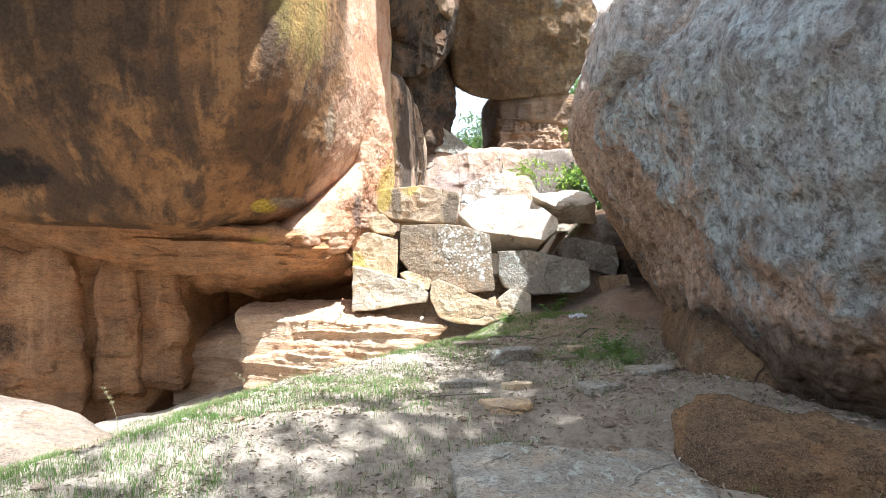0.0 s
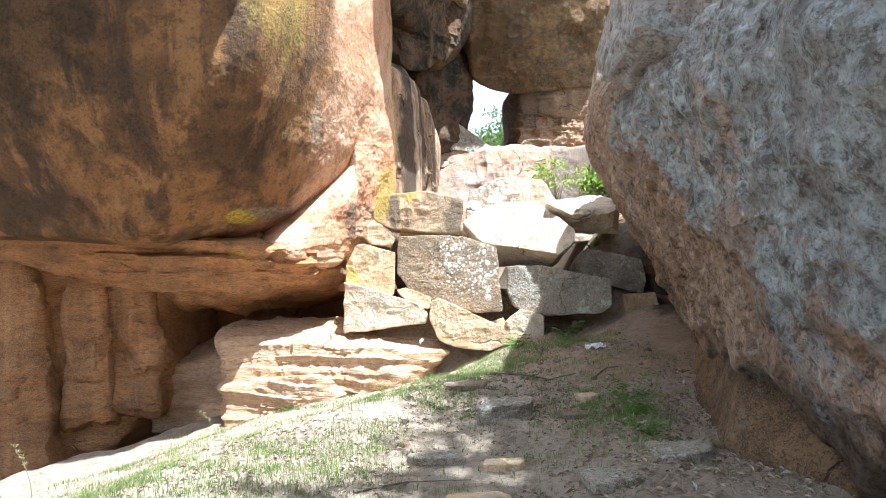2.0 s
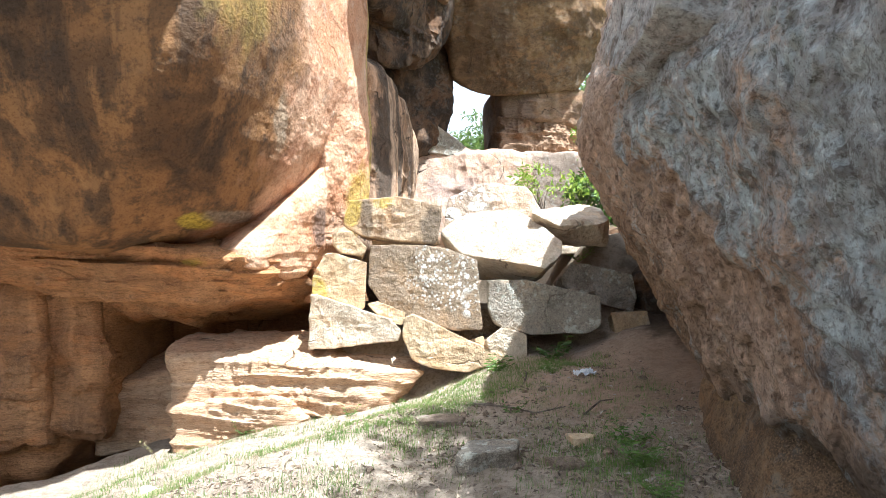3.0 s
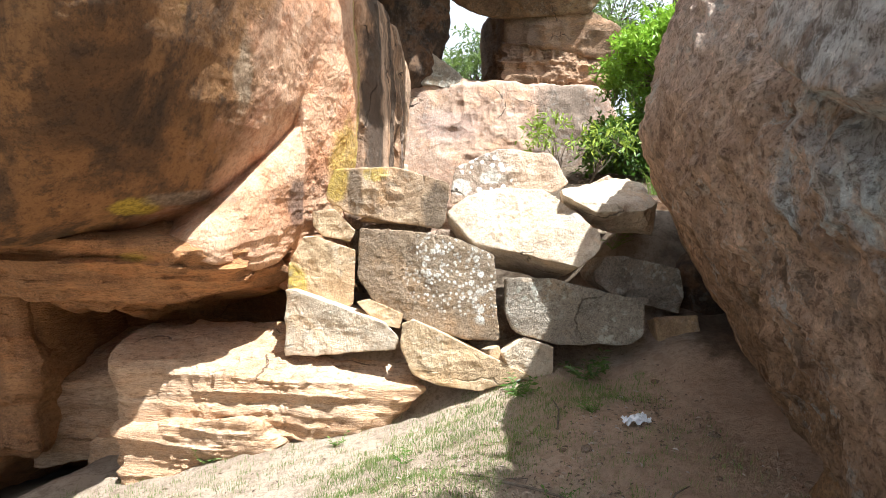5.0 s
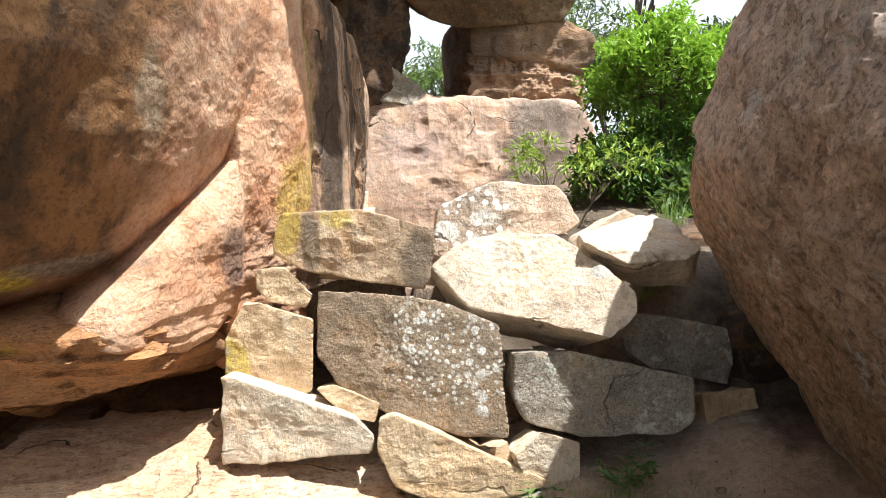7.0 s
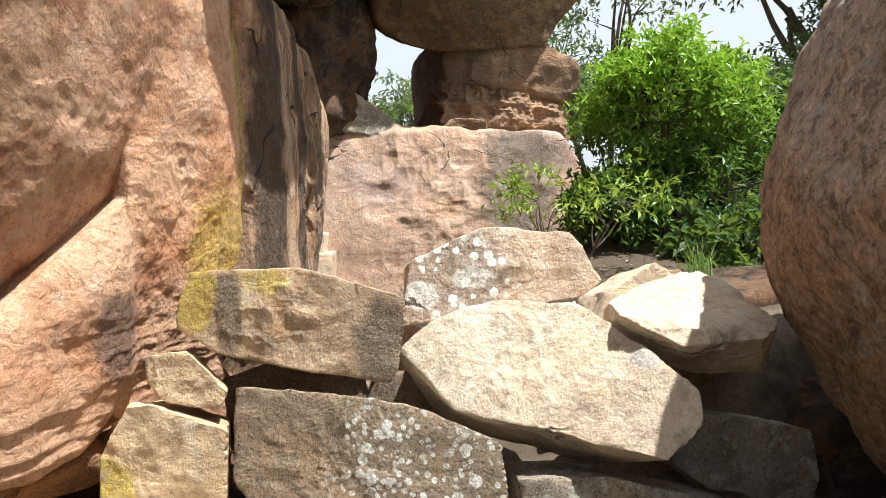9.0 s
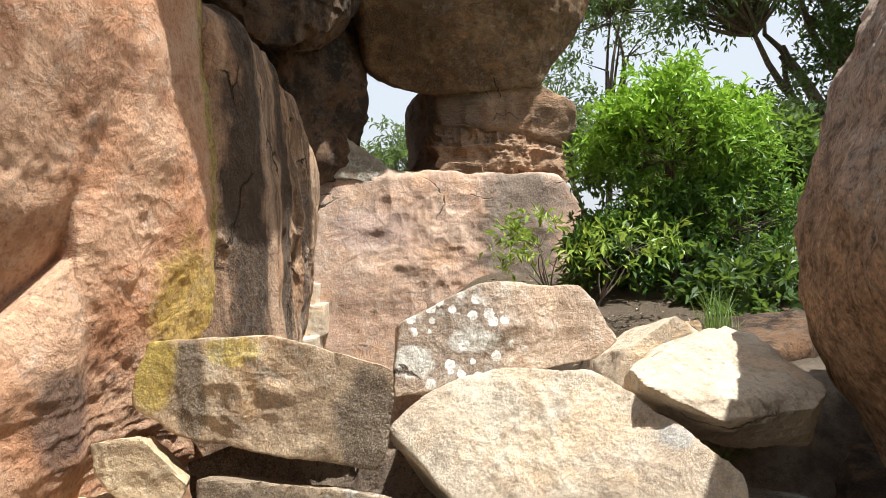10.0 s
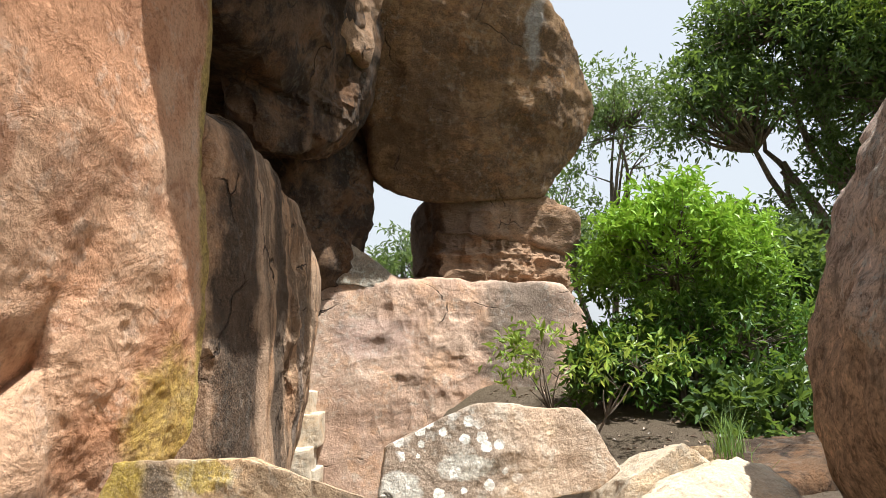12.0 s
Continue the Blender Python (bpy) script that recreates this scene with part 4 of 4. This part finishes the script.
# ---- plants ----
def leaf_material(name, young, old, rough=0.45, sunlit_top=None):
    n = Nodes(name)
    g = n.tree.nodes.new("ShaderNodeNewGeometry").outputs["Random Per Island"]
    col = n.mix(g, young, old)
    col = n.mix(n.ramp(n.noise(1.5, 3, 0.5), 0.35, 0.65, 0, 0.5), col, tuple(c * 0.6 for c in old))
    # sunlight on the upper leaves, painted as a brighter green with height
    if sunlit_top:
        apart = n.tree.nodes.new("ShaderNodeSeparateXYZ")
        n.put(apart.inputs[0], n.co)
        col = n.mix(n.ramp(n.math("ADD", apart.outputs["Z"], n.math("MULTIPLY", n.noise(3, 3, 0.5), 0.8)), 1.6, 2.3, 0, 0.85), col, sunlit_top)
    n.done(col, rough, specular=0.45)
    thin = n.tree.nodes.new("ShaderNodeBsdfTranslucent")
    n.put(thin.inputs["Color"], n.mix(0.5, col, (0.30, 0.42, 0.05)))
    both = n.tree.nodes.new("ShaderNodeMixShader")
    both.inputs[0].default_value = 0.35
    n.put(both.inputs[1], n.bsdf.outputs[0])
    n.put(both.inputs[2], thin.outputs[0])
    n.put(n.tree.nodes["Material Output"].inputs["Surface"], both.outputs[0])
    return n.mat


M_BUSH = leaf_material("bush_leaf", (0.10, 0.22, 0.025), (0.03, 0.085, 0.014), sunlit_top=(0.27, 0.46, 0.035))
M_YOUNG = leaf_material("young_leaf", (0.36, 0.42, 0.06), (0.18, 0.30, 0.04))
M_TREE = leaf_material("tree_leaf", (0.10, 0.17, 0.045), (0.04, 0.08, 0.022))
M_HAZY = leaf_material("far_leaf", (0.16, 0.22, 0.09), (0.09, 0.14, 0.06))
M_GRASS = leaf_material("grass_blade", (0.19, 0.29, 0.07), (0.09, 0.17, 0.04), 0.6)
M_DRY = leaf_material("dry_grass_blade", (0.38, 0.31, 0.18), (0.26, 0.21, 0.12), 0.7)


def litter_material():
    n = Nodes("dead_leaf")
    g = n.tree.nodes.new("ShaderNodeNewGeometry").outputs["Random Per Island"]
    col = n.mix(n.ramp(g, 0.2, 0.75), (0.17, 0.125, 0.09), (0.44, 0.34, 0.25))
    return n.done(n.mix(n.ramp(g, 0.9, 0.97), col, (0.52, 0.46, 0.40)), 0.75)


def bark_material():
    n = Nodes("bark")
    w = n.noise(1.0, 7, 0.7, n.scaled(20, 20, 4))
    return n.done(n.mix(n.ramp(w, 0.35, 0.65), (0.20, 0.16, 0.12), (0.08, 0.06, 0.045)), 0.9, w, 0.8, 0.02)


M_LITTER, M_BARK = litter_material(), bark_material()
RNG = np.random.default_rng(7)


def leaves(places, along, size, narrow=0.36, fold=0.25, droop=0.25):
    """Folded, pointed leaves: two triangles either side of a midrib."""
    n = len(places)
    a = along / np.maximum(np.linalg.norm(along, axis=1), 1e-6)[:, None]
    up = RNG.normal(0, 0.45, (n, 3)) + (0, 0, 1)
    side = np.cross(a, up)
    side /= np.maximum(np.linalg.norm(side, axis=1), 1e-6)[:, None]
    nor = np.cross(side, a)
    L = (size * RNG.uniform(0.65, 1.25, n))[:, None]
    base = places
    tip = base + a * L - nor * L * droop * RNG.uniform(0, 1, (n, 1))
    mid = base + a * L * 0.5
    left, right = mid + side * L * narrow * 0.5 + nor * L * fold * 0.3, mid - side * L * narrow * 0.5 + nor * L * fold * 0.3
    v = np.stack([base, left, tip, right], 1).reshape(-1, 3)
    k = np.arange(n)[:, None] * 4
    return v, np.concatenate([k + np.array([[0, 3, 2]]), k + np.array([[0, 2, 1]])], 0)


def tube(points, radii, sides=6):
    p = np.array(points, float)
    t = np.gradient(p, axis=0)
    t /= np.maximum(np.linalg.norm(t, axis=1), 1e-6)[:, None]
    ref = np.array([0.31, 0.27, 0.91])
    a = np.cross(t, ref)
    a /= np.maximum(np.linalg.norm(a, axis=1), 1e-6)[:, None]
    b = np.cross(t, a)
    ang = np.linspace(0, 2 * math.pi, sides, endpoint=False)
    ring = a[:, None, :] * np.cos(ang)[None, :, None] + b[:, None, :] * np.sin(ang)[None, :, None]
    v = (p[:, None, :] + ring * np.array(radii)[:, None, None]).reshape(-1, 3)
    f = [(i * sides + j, i * sides + (j + 1) % sides, (i + 1) * sides + (j + 1) % sides, (i + 1) * sides + j) for i in range(len(p) - 1) for j in range(sides)]
    return v, np.array(f)


def joined(pieces):
    vs, fs, k = [], [], 0
    for v, f in pieces:
        vs.append(v)
        fs.extend((f + k).tolist())
        k += len(v)
    return np.concatenate(vs), fs


def limb(a, b, ra, rb, bend=0.15, steps=6):
    a, b = np.array(a, float), np.array(b, float)
    u = np.linspace(0, 1, steps)[:, None]
    off = RNG.normal(0, bend, 3) * np.linalg.norm(b - a)
    pts = a + (b - a) * u + off * (u * (1 - u)) * 1.6
    return tube(pts, np.linspace(ra, rb, steps), 5), pts


def plant(name, label, category, base, crowns, clumps, per, size, leaf, thick, spread=0.28, narrow=0.36, sprig=8):
    """A woody plant: tapered trunk, limbs to each clump, and leaves on sprigs round the clumps. crowns: (centre, radii, share)."""
    root = tagged(new(name), label, category)
    root.location = base
    base = np.array(base, float)
    wood, all_v, all_f, k = [], [], [], 0
    for centre, radii, share in crowns:
        centre, radii = np.array(centre, float), np.array(radii, float)
        fork = base + (centre - base) * 0.55
        wood.append(limb(base, fork, thick, thick * 0.6, 0.08)[0])
        count = int(clumps * share)
        d = RNG.normal(0, 1, (count, 3))
        d /= np.linalg.norm(d, axis=1)[:, None]
        d[:, 2] = np.where(d[:, 2] < -0.5, -d[:, 2] * 0.5, d[:, 2])
        lump = 0.8 + 0.35 * wave(d * 2.2 + centre)
        where = centre + d * radii * (RNG.uniform(0.45, 1.0, count) ** 0.6 * lump)[:, None]
        nodes = [fork + (centre - fork) * RNG.uniform(0.2, 1.0) + RNG.normal(0, 0.12, 3) * radii for _ in range(7)]
        for q in nodes:
            wood.append(limb(fork, q, thick * 0.55, thick * 0.2)[0])
        for c in where:
            q = min(nodes, key=lambda o: np.linalg.norm(o - c))
            wood.append(limb(q, c, thick * 0.2, thick * 0.03)[0])
            stems = max(1, per // sprig)
            out = (c - centre) / radii
            dirs = RNG.normal(0, 0.8, (stems, 3)) + out * 0.8 + (0, 0, 0.25)
            dirs /= np.linalg.norm(dirs, axis=1)[:, None]
            reach = spread * RNG.uniform(0.6, 1.3, stems)
            u = np.tile(np.linspace(0.25, 1, sprig), stems)
            dd, rr = np.repeat(dirs, sprig, 0), np.repeat(reach, sprig)
            place = c + dd * (u * rr)[:, None] - np.array([0, 0, 1.0]) * (0.25 * rr * u * u)[:, None]
            swing = RNG.normal(0, 0.75, (len(place), 3)) + dd * 0.6 - (0, 0, 0.12)
            v, f = leaves(place, swing, size, narrow)
            all_v.append(v)
            all_f.append(f + k)
            k += len(v)
    v, f = joined(wood)
    mesh_object("trunk", v - base, f, M_BARK, root)
    mesh_object("crown", np.concatenate(all_v) - base, np.concatenate(all_f), leaf, root, smooth=False)
    return root


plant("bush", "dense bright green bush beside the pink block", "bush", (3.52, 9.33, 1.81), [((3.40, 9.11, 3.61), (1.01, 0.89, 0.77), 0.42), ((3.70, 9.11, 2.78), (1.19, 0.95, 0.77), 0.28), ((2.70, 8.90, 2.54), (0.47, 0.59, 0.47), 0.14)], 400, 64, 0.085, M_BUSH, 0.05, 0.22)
plant("shrub", "glossy dark green shrub beside the boulder", "bush", (5.15, 10.34, 1.83), [((4.98, 10.15, 3.24), (0.96, 1.02, 1.02), 0.6), ((3.79, 9.95, 2.22), (1.26, 0.76, 0.63), 0.4), ((6.12, 10.94, 3.12), (0.91, 0.78, 0.98), 0.4), ((3.60, 8.09, 2.16), (0.98, 0.49, 0.27), 0.25)], 200, 56, 0.12, M_TREE, 0.04, 0.26, 0.42)
plant("sapling", "thin yellow-green sapling in front of the pink block", "plant", (1.83, 7.9, 1.8), [((1.54, 7.81, 2.62), (0.43, 0.32, 0.32), 0.5), ((2.17, 7.72, 2.60), (0.42, 0.32, 0.30), 0.5)], 34, 16, 0.075, M_YOUNG, 0.014, 0.16, 0.34, 4)
plant("tree", "tall leafy tree with dark green crown", "tree", (17.5, 19.0, 2.0), [((10.4, 15.5, 9.2), (2.6, 2.2, 2.3), 0.55), ((12.8, 15.0, 8.4), (2.6, 2.4, 2.2), 0.45), ((8.7, 15.5, 7.7), (1.7, 1.5, 1.3), 0.13), ((11.4, 15.0, 6.3), (1.2, 1.2, 1.2), 0.07)], 480, 72, 0.17, M_TREE, 0.25, 0.6)
plant("tree", "young tree with bright yellow-green leaves", "tree", (12.6, 13.5, 2.0), [((11.0, 13.0, 9.0), (1.0, 1.0, 1.1), 0.6), ((12.0, 13.2, 7.0), (1.0, 1.0, 0.8), 0.4)], 60, 56, 0.2, M_YOUNG, 0.09, 0.5)
plant("tree", "slender open tree against the sky", "tree", (8.0, 20.0, 2.0), [((8.0, 19.0, 8.4), (1.5, 1.5, 2.2), 0.7), ((6.0, 19.0, 6.2), (1.8, 1.4, 1.6), 0.3)], 120, 48, 0.17, M_HAZY, 0.12, 0.6)
plant("tree", "pale green tree beyond the rock opening", "tree", (3.4, 24.0, 2.0), [((3.2, 23.0, 5.1), (2.0, 1.8, 1.5), 1.0)], 80, 40, 0.2, M_HAZY, 0.14, 0.6)
for x, y, z, r in ((5.4, 12.5, 3.6, 1.4), (6.8, 13.5, 3.8, 1.6), (8.6, 15.0, 4.4, 1.8), (5.2, 16.5, 4.6, 1.6), (11.0, 18.0, 4.5, 2.2)):
    plant("tree", "leafy tree at the edge of the woods", "tree", (x, y, 2.0), [((x, y, z), (r, r * 0.8, r * 0.8), 1.0)], 90, 48, 0.16, M_HAZY if y > 14 else M_TREE, 0.08, 0.5)
# never in view: each crown is placed where its dappled shade should land
plant("tree", "unseen tall tree placed to shade the path and boulder", "tree", (5.0, -2.4, 0.7), [((-0.6, -1.4, 7.6), (0.8, 0.9, 0.5), 0.15), ((1.6, -1.7, 7.6), (1.1, 1.3, 0.7), 0.3), ((2.5, -0.4, 7.8), (1.0, 1.2, 0.7), 0.35), ((3.25, 1.5, 8.1), (0.8, 1.1, 0.45), 0.22), ((2.35, 1.0, 8.0), (0.55, 0.8, 0.4), 0.14), ((3.0, -2.0, 8.0), (1.6, 1.5, 0.9), 0.35)], 190, 44, 0.16, M_TREE, 0.2, 0.45)


# ---- grass, litter and small stones ----
def scattered(count, xs, ys, keep):
    x, y = RNG.uniform(*xs, count), RNG.uniform(*ys, count)
    ok = keep(x, y) > RNG.uniform(0, 1, count)
    x, y = x[ok], y[ok]
    return np.stack([x, y, surface(x, y)], 1)


def edge_side(x, y):
    return -0.853 * (x + 2.1) + 0.523 * (y - 2.2)


def grassy(x, y):
    q = np.stack([x, y, 0 * x], 1)
    patch = smooth((fbm(q * 2.1 + 4, 3) + 0.25) / 0.5)
    s = edge_side(x, y)
    strip = smooth((s + 1.7) / 0.6) * smooth((0.05 - s) / 0.4) * smooth((5.2 - y) / 0.5)
    by_boulder = smooth(1 - np.hypot((x - 0.72) / 0.35, (y - 2.5) / 0.9))
    foot = smooth(1 - np.abs(y - 4.95 + 0.25 * x) / 0.3) * smooth((1.4 - x) / 0.4) * smooth((x + 0.3) / 0.3) * 0.6
    return np.clip(patch * strip + by_boulder + foot * patch + 0.05 + 0.16 * patch * smooth((s + 3.4) / 1.5), 0, 1)


def blades(name, label, spots, height, width, material, flare=0.5):
    n = len(spots)
    ang = RNG.uniform(0, 2 * math.pi, n)
    h = height * RNG.uniform(0.4, 1.3, n)
    lean = np.stack([np.cos(ang), np.sin(ang), 0 * ang], 1) * (flare * RNG.uniform(0.2, 1.2, n) * h)[:, None]
    side = np.stack([-np.sin(ang + 0.6), np.cos(ang + 0.6), 0 * ang], 1) * width * 0.5
    up = np.stack([0 * h, 0 * h, h], 1)
    a, b = spots - side - (0, 0, 0.005), spots + side - (0, 0, 0.005)
    m = spots + lean * 0.35 + up * 0.6
    v = np.stack([a, b, m + side * 0.7, m - side * 0.7, spots + lean + up * 0.95], 1).reshape(-1, 3)
    k = np.arange(n)[:, None] * 5
    f = (k + np.array([[0, 1, 2, 3]])).tolist() + (k + np.array([[3, 2, 4]])).tolist()
    return tagged(mesh_object(name, v, f, material, smooth=False), label, "grass", kind="stuff")


def tufts(spots, per, spread):
    c = np.repeat(spots, per, 0)
    x, y = c[:, 0] + RNG.normal(0, spread, len(c)), c[:, 1] + RNG.normal(0, spread, len(c))
    return np.stack([x, y, surface(x, y)], 1)


blades("grass", "short sparse green grass on the slope", tufts(scattered(12000, (-2.4, 1.5), (-0.3, 5.4), grassy), 12, 0.032), 0.034, 0.0026, M_GRASS)
blades("dry_grass", "thin straw-coloured grass among the green", tufts(scattered(5200, (-2.4, 1.5), (-0.4, 5.4), lambda x, y: 0.6 * grassy(x, y) + 0.16), 7, 0.035), 0.045, 0.0022, M_DRY, 1.4)
blades("tall_grass", "tuft of tall grass behind the wall", tufts(np.array([[2.3, 6.9, 1.8], [2.45, 7.1, 1.8], [1.75, 6.0, 1.7]]), 45, 0.05), 0.3, 0.006, M_GRASS, 0.5)


def fallen(x, y):
    q = np.stack([x, y, 0 * x], 1)
    return np.clip(smooth((-0.2 - edge_side(x, y)) / 0.8) * (0.45 + 0.55 * fbm(q * 1.7 + 9, 3)) * smooth((5.0 - y) / 0.8), 0.02, 1)


spots = scattered(34000, (-2.2, 1.6), (-0.6, 5.2), fallen)
v, f = leaves(spots + (0, 0, 0.006), np.stack([RNG.normal(0, 1, len(spots)), RNG.normal(0, 1, len(spots)), RNG.normal(0, 0.35, len(spots))], 1), 0.03, 0.32, 0.6, 0.2)
tagged(mesh_object("leaf_litter", v, f, M_LITTER, smooth=False), "scattered dry brown fallen leaves", "leaves", kind="stuff")
spots = scattered(1500, (1.6, 6.0), (6.3, 11.0), lambda x, y: 0.6 + 0 * x)
v, f = leaves(spots + (0, 0, 0.01), RNG.normal(0, 1, (len(spots), 3)) * (1, 1, 0.2), 0.05, 0.45, 0.6, 0.2)
tagged(mesh_object("leaf_litter", v, f, M_LITTER, smooth=False), "dry leaves covering the path behind", "leaves", kind="stuff")


def pebbles(name, label, spots, lo, hi, material):
    v0, f0 = sphere(2)
    pieces = []
    for c in spots:
        r = lo + (hi - lo) * RNG.uniform() ** 3
        shape = v0 * (1 + 0.35 * wave(v0 * 1.3 + c * 9))[:, None] * RNG.uniform(0.6, 1.2, 3) * (1, 1, 0.6) * r
        pieces.append((shape + c + (0, 0, r * 0.15), f0))
    v, f = joined(pieces)
    return tagged(mesh_object(name, v, f, material), label, "pebbles", kind="stuff")


pebbles("pebbles", "small grey and tan pebbles strewn over the earth", scattered(650, (-2.2, 1.6), (-0.4, 5.2), lambda x, y: 0.1 + 0.8 * fallen(x, y)), 0.006, 0.035, M_EARTHY)
for x, y, r, flat_, mat, label in ((0.23, 2.68, 0.13, 0.55, M_SLATE, "dark grey fieldstone on the path"), (0.05, 3.4, 0.13, 0.25, M_EARTHY, "flat tan stone half buried in the path"), (0.78, 1.7, 0.12, 0.45, M_SLATE, "mossy grey stone by the boulder"),
                                   (-0.18, 2.02, 0.10, 0.4, M_SLATE, "flat dark stone on the path"), (-0.04, 1.45, 0.10, 0.4, M_OCHRE, "small brown stone on the path"), (-1.41, 3.05, 0.045, 0.9, M_PALE, "white pebble in the grass"),
                                   (0.72, 2.9, 0.06, 0.5, M_OCHRE, "small tan stone beside the grass"), (0.55, 2.55, 0.06, 0.5, M_EARTHY, "small brown-grey stone on the path"), (0.1, 1.9, 0.08, 0.35, M_OCHRE, "reddish flat stone on the path"), (0.45, 1.55, 0.09, 0.35, M_SLATE, "small dark stone near the boulder")):
    z = float(surface([x], [y])[0])
    box = [(x + a * r * (1 + 0.3 * math.sin(9 * x + 2 * a + 5 * b)), y + b * r * (0.9 + 0.3 * math.cos(5 * y + a)), z + c * r * flat_ * (0.8 + 0.25 * math.sin(3 * a + 7 * b + x))) for a in (-1, 1) for b in (-1, 1) for c in (-0.5, 1)]
    rock("path_stone", box, mat, None, label, "stone", "stones on the path", sharp=10, level=5, rough=0.008, scale=9, facet=0.006)


# ---- small plants, twigs and litter ----
def weed(name, label, x, y, count, reach, size, material, z=None, upright=0.8):
    """A low plant: thin stems from one root, each with paired leaves."""
    base = np.array([x, y, float(surface([x], [y])[0]) if z is None else z])
    root = tagged(new(name), label, "plant")
    root.location = base
    stems, places, ways = [], [], []
    for k in range(count):
        a = RNG.uniform(0, 2 * math.pi)
        tip = np.array([math.cos(a), math.sin(a), upright * RNG.uniform(0.6, 1.4)]) * reach * RNG.uniform(0.6, 1.1)
        part_, pts = limb((0, 0, 0), tip, 0.0028, 0.001, 0.2, 5)
        stems.append(part_)
        for q, r_ in zip(pts[1:], np.diff(pts, axis=0)):
            for turn in (-1, 1):
                places.append(q)
                ways.append(r_ / np.linalg.norm(r_) * 0.5 + np.array([-r_[1], r_[0], 0.0]) / max(np.linalg.norm(r_[:2]), 1e-6) * turn)
    for v, f in stems:
        mesh_object("stem", v, f, M_GRASS, root)
    v, f = leaves(np.array(places), np.array(ways), size)
    mesh_object("leaves", v, f, material, root, smooth=False)
    return root


for x, y, count, reach, size, mat, z, label in (
        (0.62, 4.95, 9, 0.12, 0.05, M_BUSH, None, "small leafy weed at the wall's foot"), (1.08, 5.02, 7, 0.15, 0.07, M_TREE, None, "dark green fern under the grey block"),
        (0.82, 2.35, 14, 0.12, 0.035, M_GRASS, None, "low green weed beside the boulder"), (0.9, 2.75, 12, 0.13, 0.035, M_BUSH, None, "low green weed beside the boulder"),
        (0.75, 1.95, 10, 0.10, 0.03, M_GRASS, None, "low green weed beside the boulder"), (-1.42, 5.36, 6, 0.12, 0.035, M_GRASS, None, "drooping weed growing from the ledge"),
        (-0.15, 4.35, 5, 0.06, 0.03, M_BUSH, None, "tiny sprout on the bare slope"), (0.5, 3.55, 5, 0.07, 0.03, M_BUSH, None, "tiny sprout on the bare slope"), (1.5, 5.75, 6, 0.18, 0.04, M_GRASS, 1.72, "thin plant in the gap of the wall"),
        (0.95, 4.45, 6, 0.09, 0.03, M_GRASS, None, "small weed on the shaded slope"), (-0.55, 5.15, 5, 0.08, 0.03, M_GRASS, None, "small weed below the ledge")):
    weed("weed", label, x, y, count, reach, size, mat, z)


def twig(points, thick, label):
    pts = [(x, y, float(surface([x], [y])[0]) + h) for x, y, h in points]
    v, f = tube(pts, np.linspace(thick, thick * 0.4, len(pts)), 6)
    tagged(mesh_object("twig", v, f, M_BARK), label, "twig", "fallen twigs")


twig([(0.28, 3.75, 0.012), (0.45, 3.62, 0.016), (0.62, 3.5, 0.012), (0.78, 3.44, 0.02)], 0.008, "thin dry twig lying on the earth")
twig([(0.1, 3.95, 0.01), (0.3, 3.8, 0.015), (0.42, 3.78, 0.01)], 0.006, "thin dry twig lying on the earth")
twig([(0.72, 4.35, 0.01), (0.78, 4.55, 0.02), (0.8, 4.75, 0.012)], 0.007, "dark forked twig on the shaded slope")
twig([(0.85, 3.3, 0.01), (0.98, 3.42, 0.04), (1.08, 3.5, 0.02)], 0.007, "bent twig near the boulder")
twig([(-0.5, 1.6, 0.01), (-0.3, 1.75, 0.015), (-0.05, 1.72, 0.01)], 0.005, "thin dry twig lying on the earth")

# a dry grass stalk with a seed head, and an arching one by the ledge
for x, y, h, bend in ((-2.3, 2.75, 0.34, 0.10), (-1.75, 4.2, 0.2, 0.12)):
    root = tagged(new("grass_stalk"), "single dry grass stalk with a feathery seed head", "grass")
    root.location = (x, y, float(surface([x], [y])[0]))
    pts = [(-bend * u * u, 0.02 * u, h * u * (1 - 0.15 * u)) for u in np.linspace(0, 1, 9)]
    v, f = tube(pts, np.linspace(0.003, 0.001, 9), 5)
    mesh_object("stem", v - (0, 0, 0.01), f, M_DRY, root)
    top = np.array(pts[5:])
    seed_at = np.repeat(top, 12, 0) + RNG.normal(0, 0.004, (len(top) * 12, 3))
    v, f = leaves(seed_at, RNG.normal(0, 0.6, seed_at.shape) + (0, 0, 1), 0.022, 0.2)
    mesh_object("seed_head", v, f, M_DRY, root, smooth=False)


def wrapper():
    """A crumpled scrap of clear plastic film."""
    n = Nodes("clear_plastic")
    mat = n.done((0.75, 0.77, 0.8), 0.25, specular=0.6)
    g = 14
    u = np.linspace(-1, 1, g)
    a, b = np.meshgrid(u, u)
    p = np.stack([a.ravel(), b.ravel(), 0 * a.ravel()], 1)
    zz = 0.018 * ridge(p * 2.3 + 4, 3) + 0.02
    x, y = 1.11 + 0.075 * p[:, 0] * (1 + 0.2 * wave(p * 2)), 4.2 + 0.045 * p[:, 1] * (1 + 0.3 * wave(p * 2 + 9))
    v = np.stack([x, y, surface(x, y) + np.maximum(zz, 0.003)], 1)
    k = np.arange(g * g).reshape(g, g)
    f = np.stack([k[:-1, :-1].ravel(), k[:-1, 1:].ravel(), k[1:, 1:].ravel(), k[1:, :-1].ravel()], 1)
    tagged(mesh_object("plastic_wrapper", v, f, mat, smooth=False), "crumpled scrap of clear plastic on the earth", "litter")


wrapper()
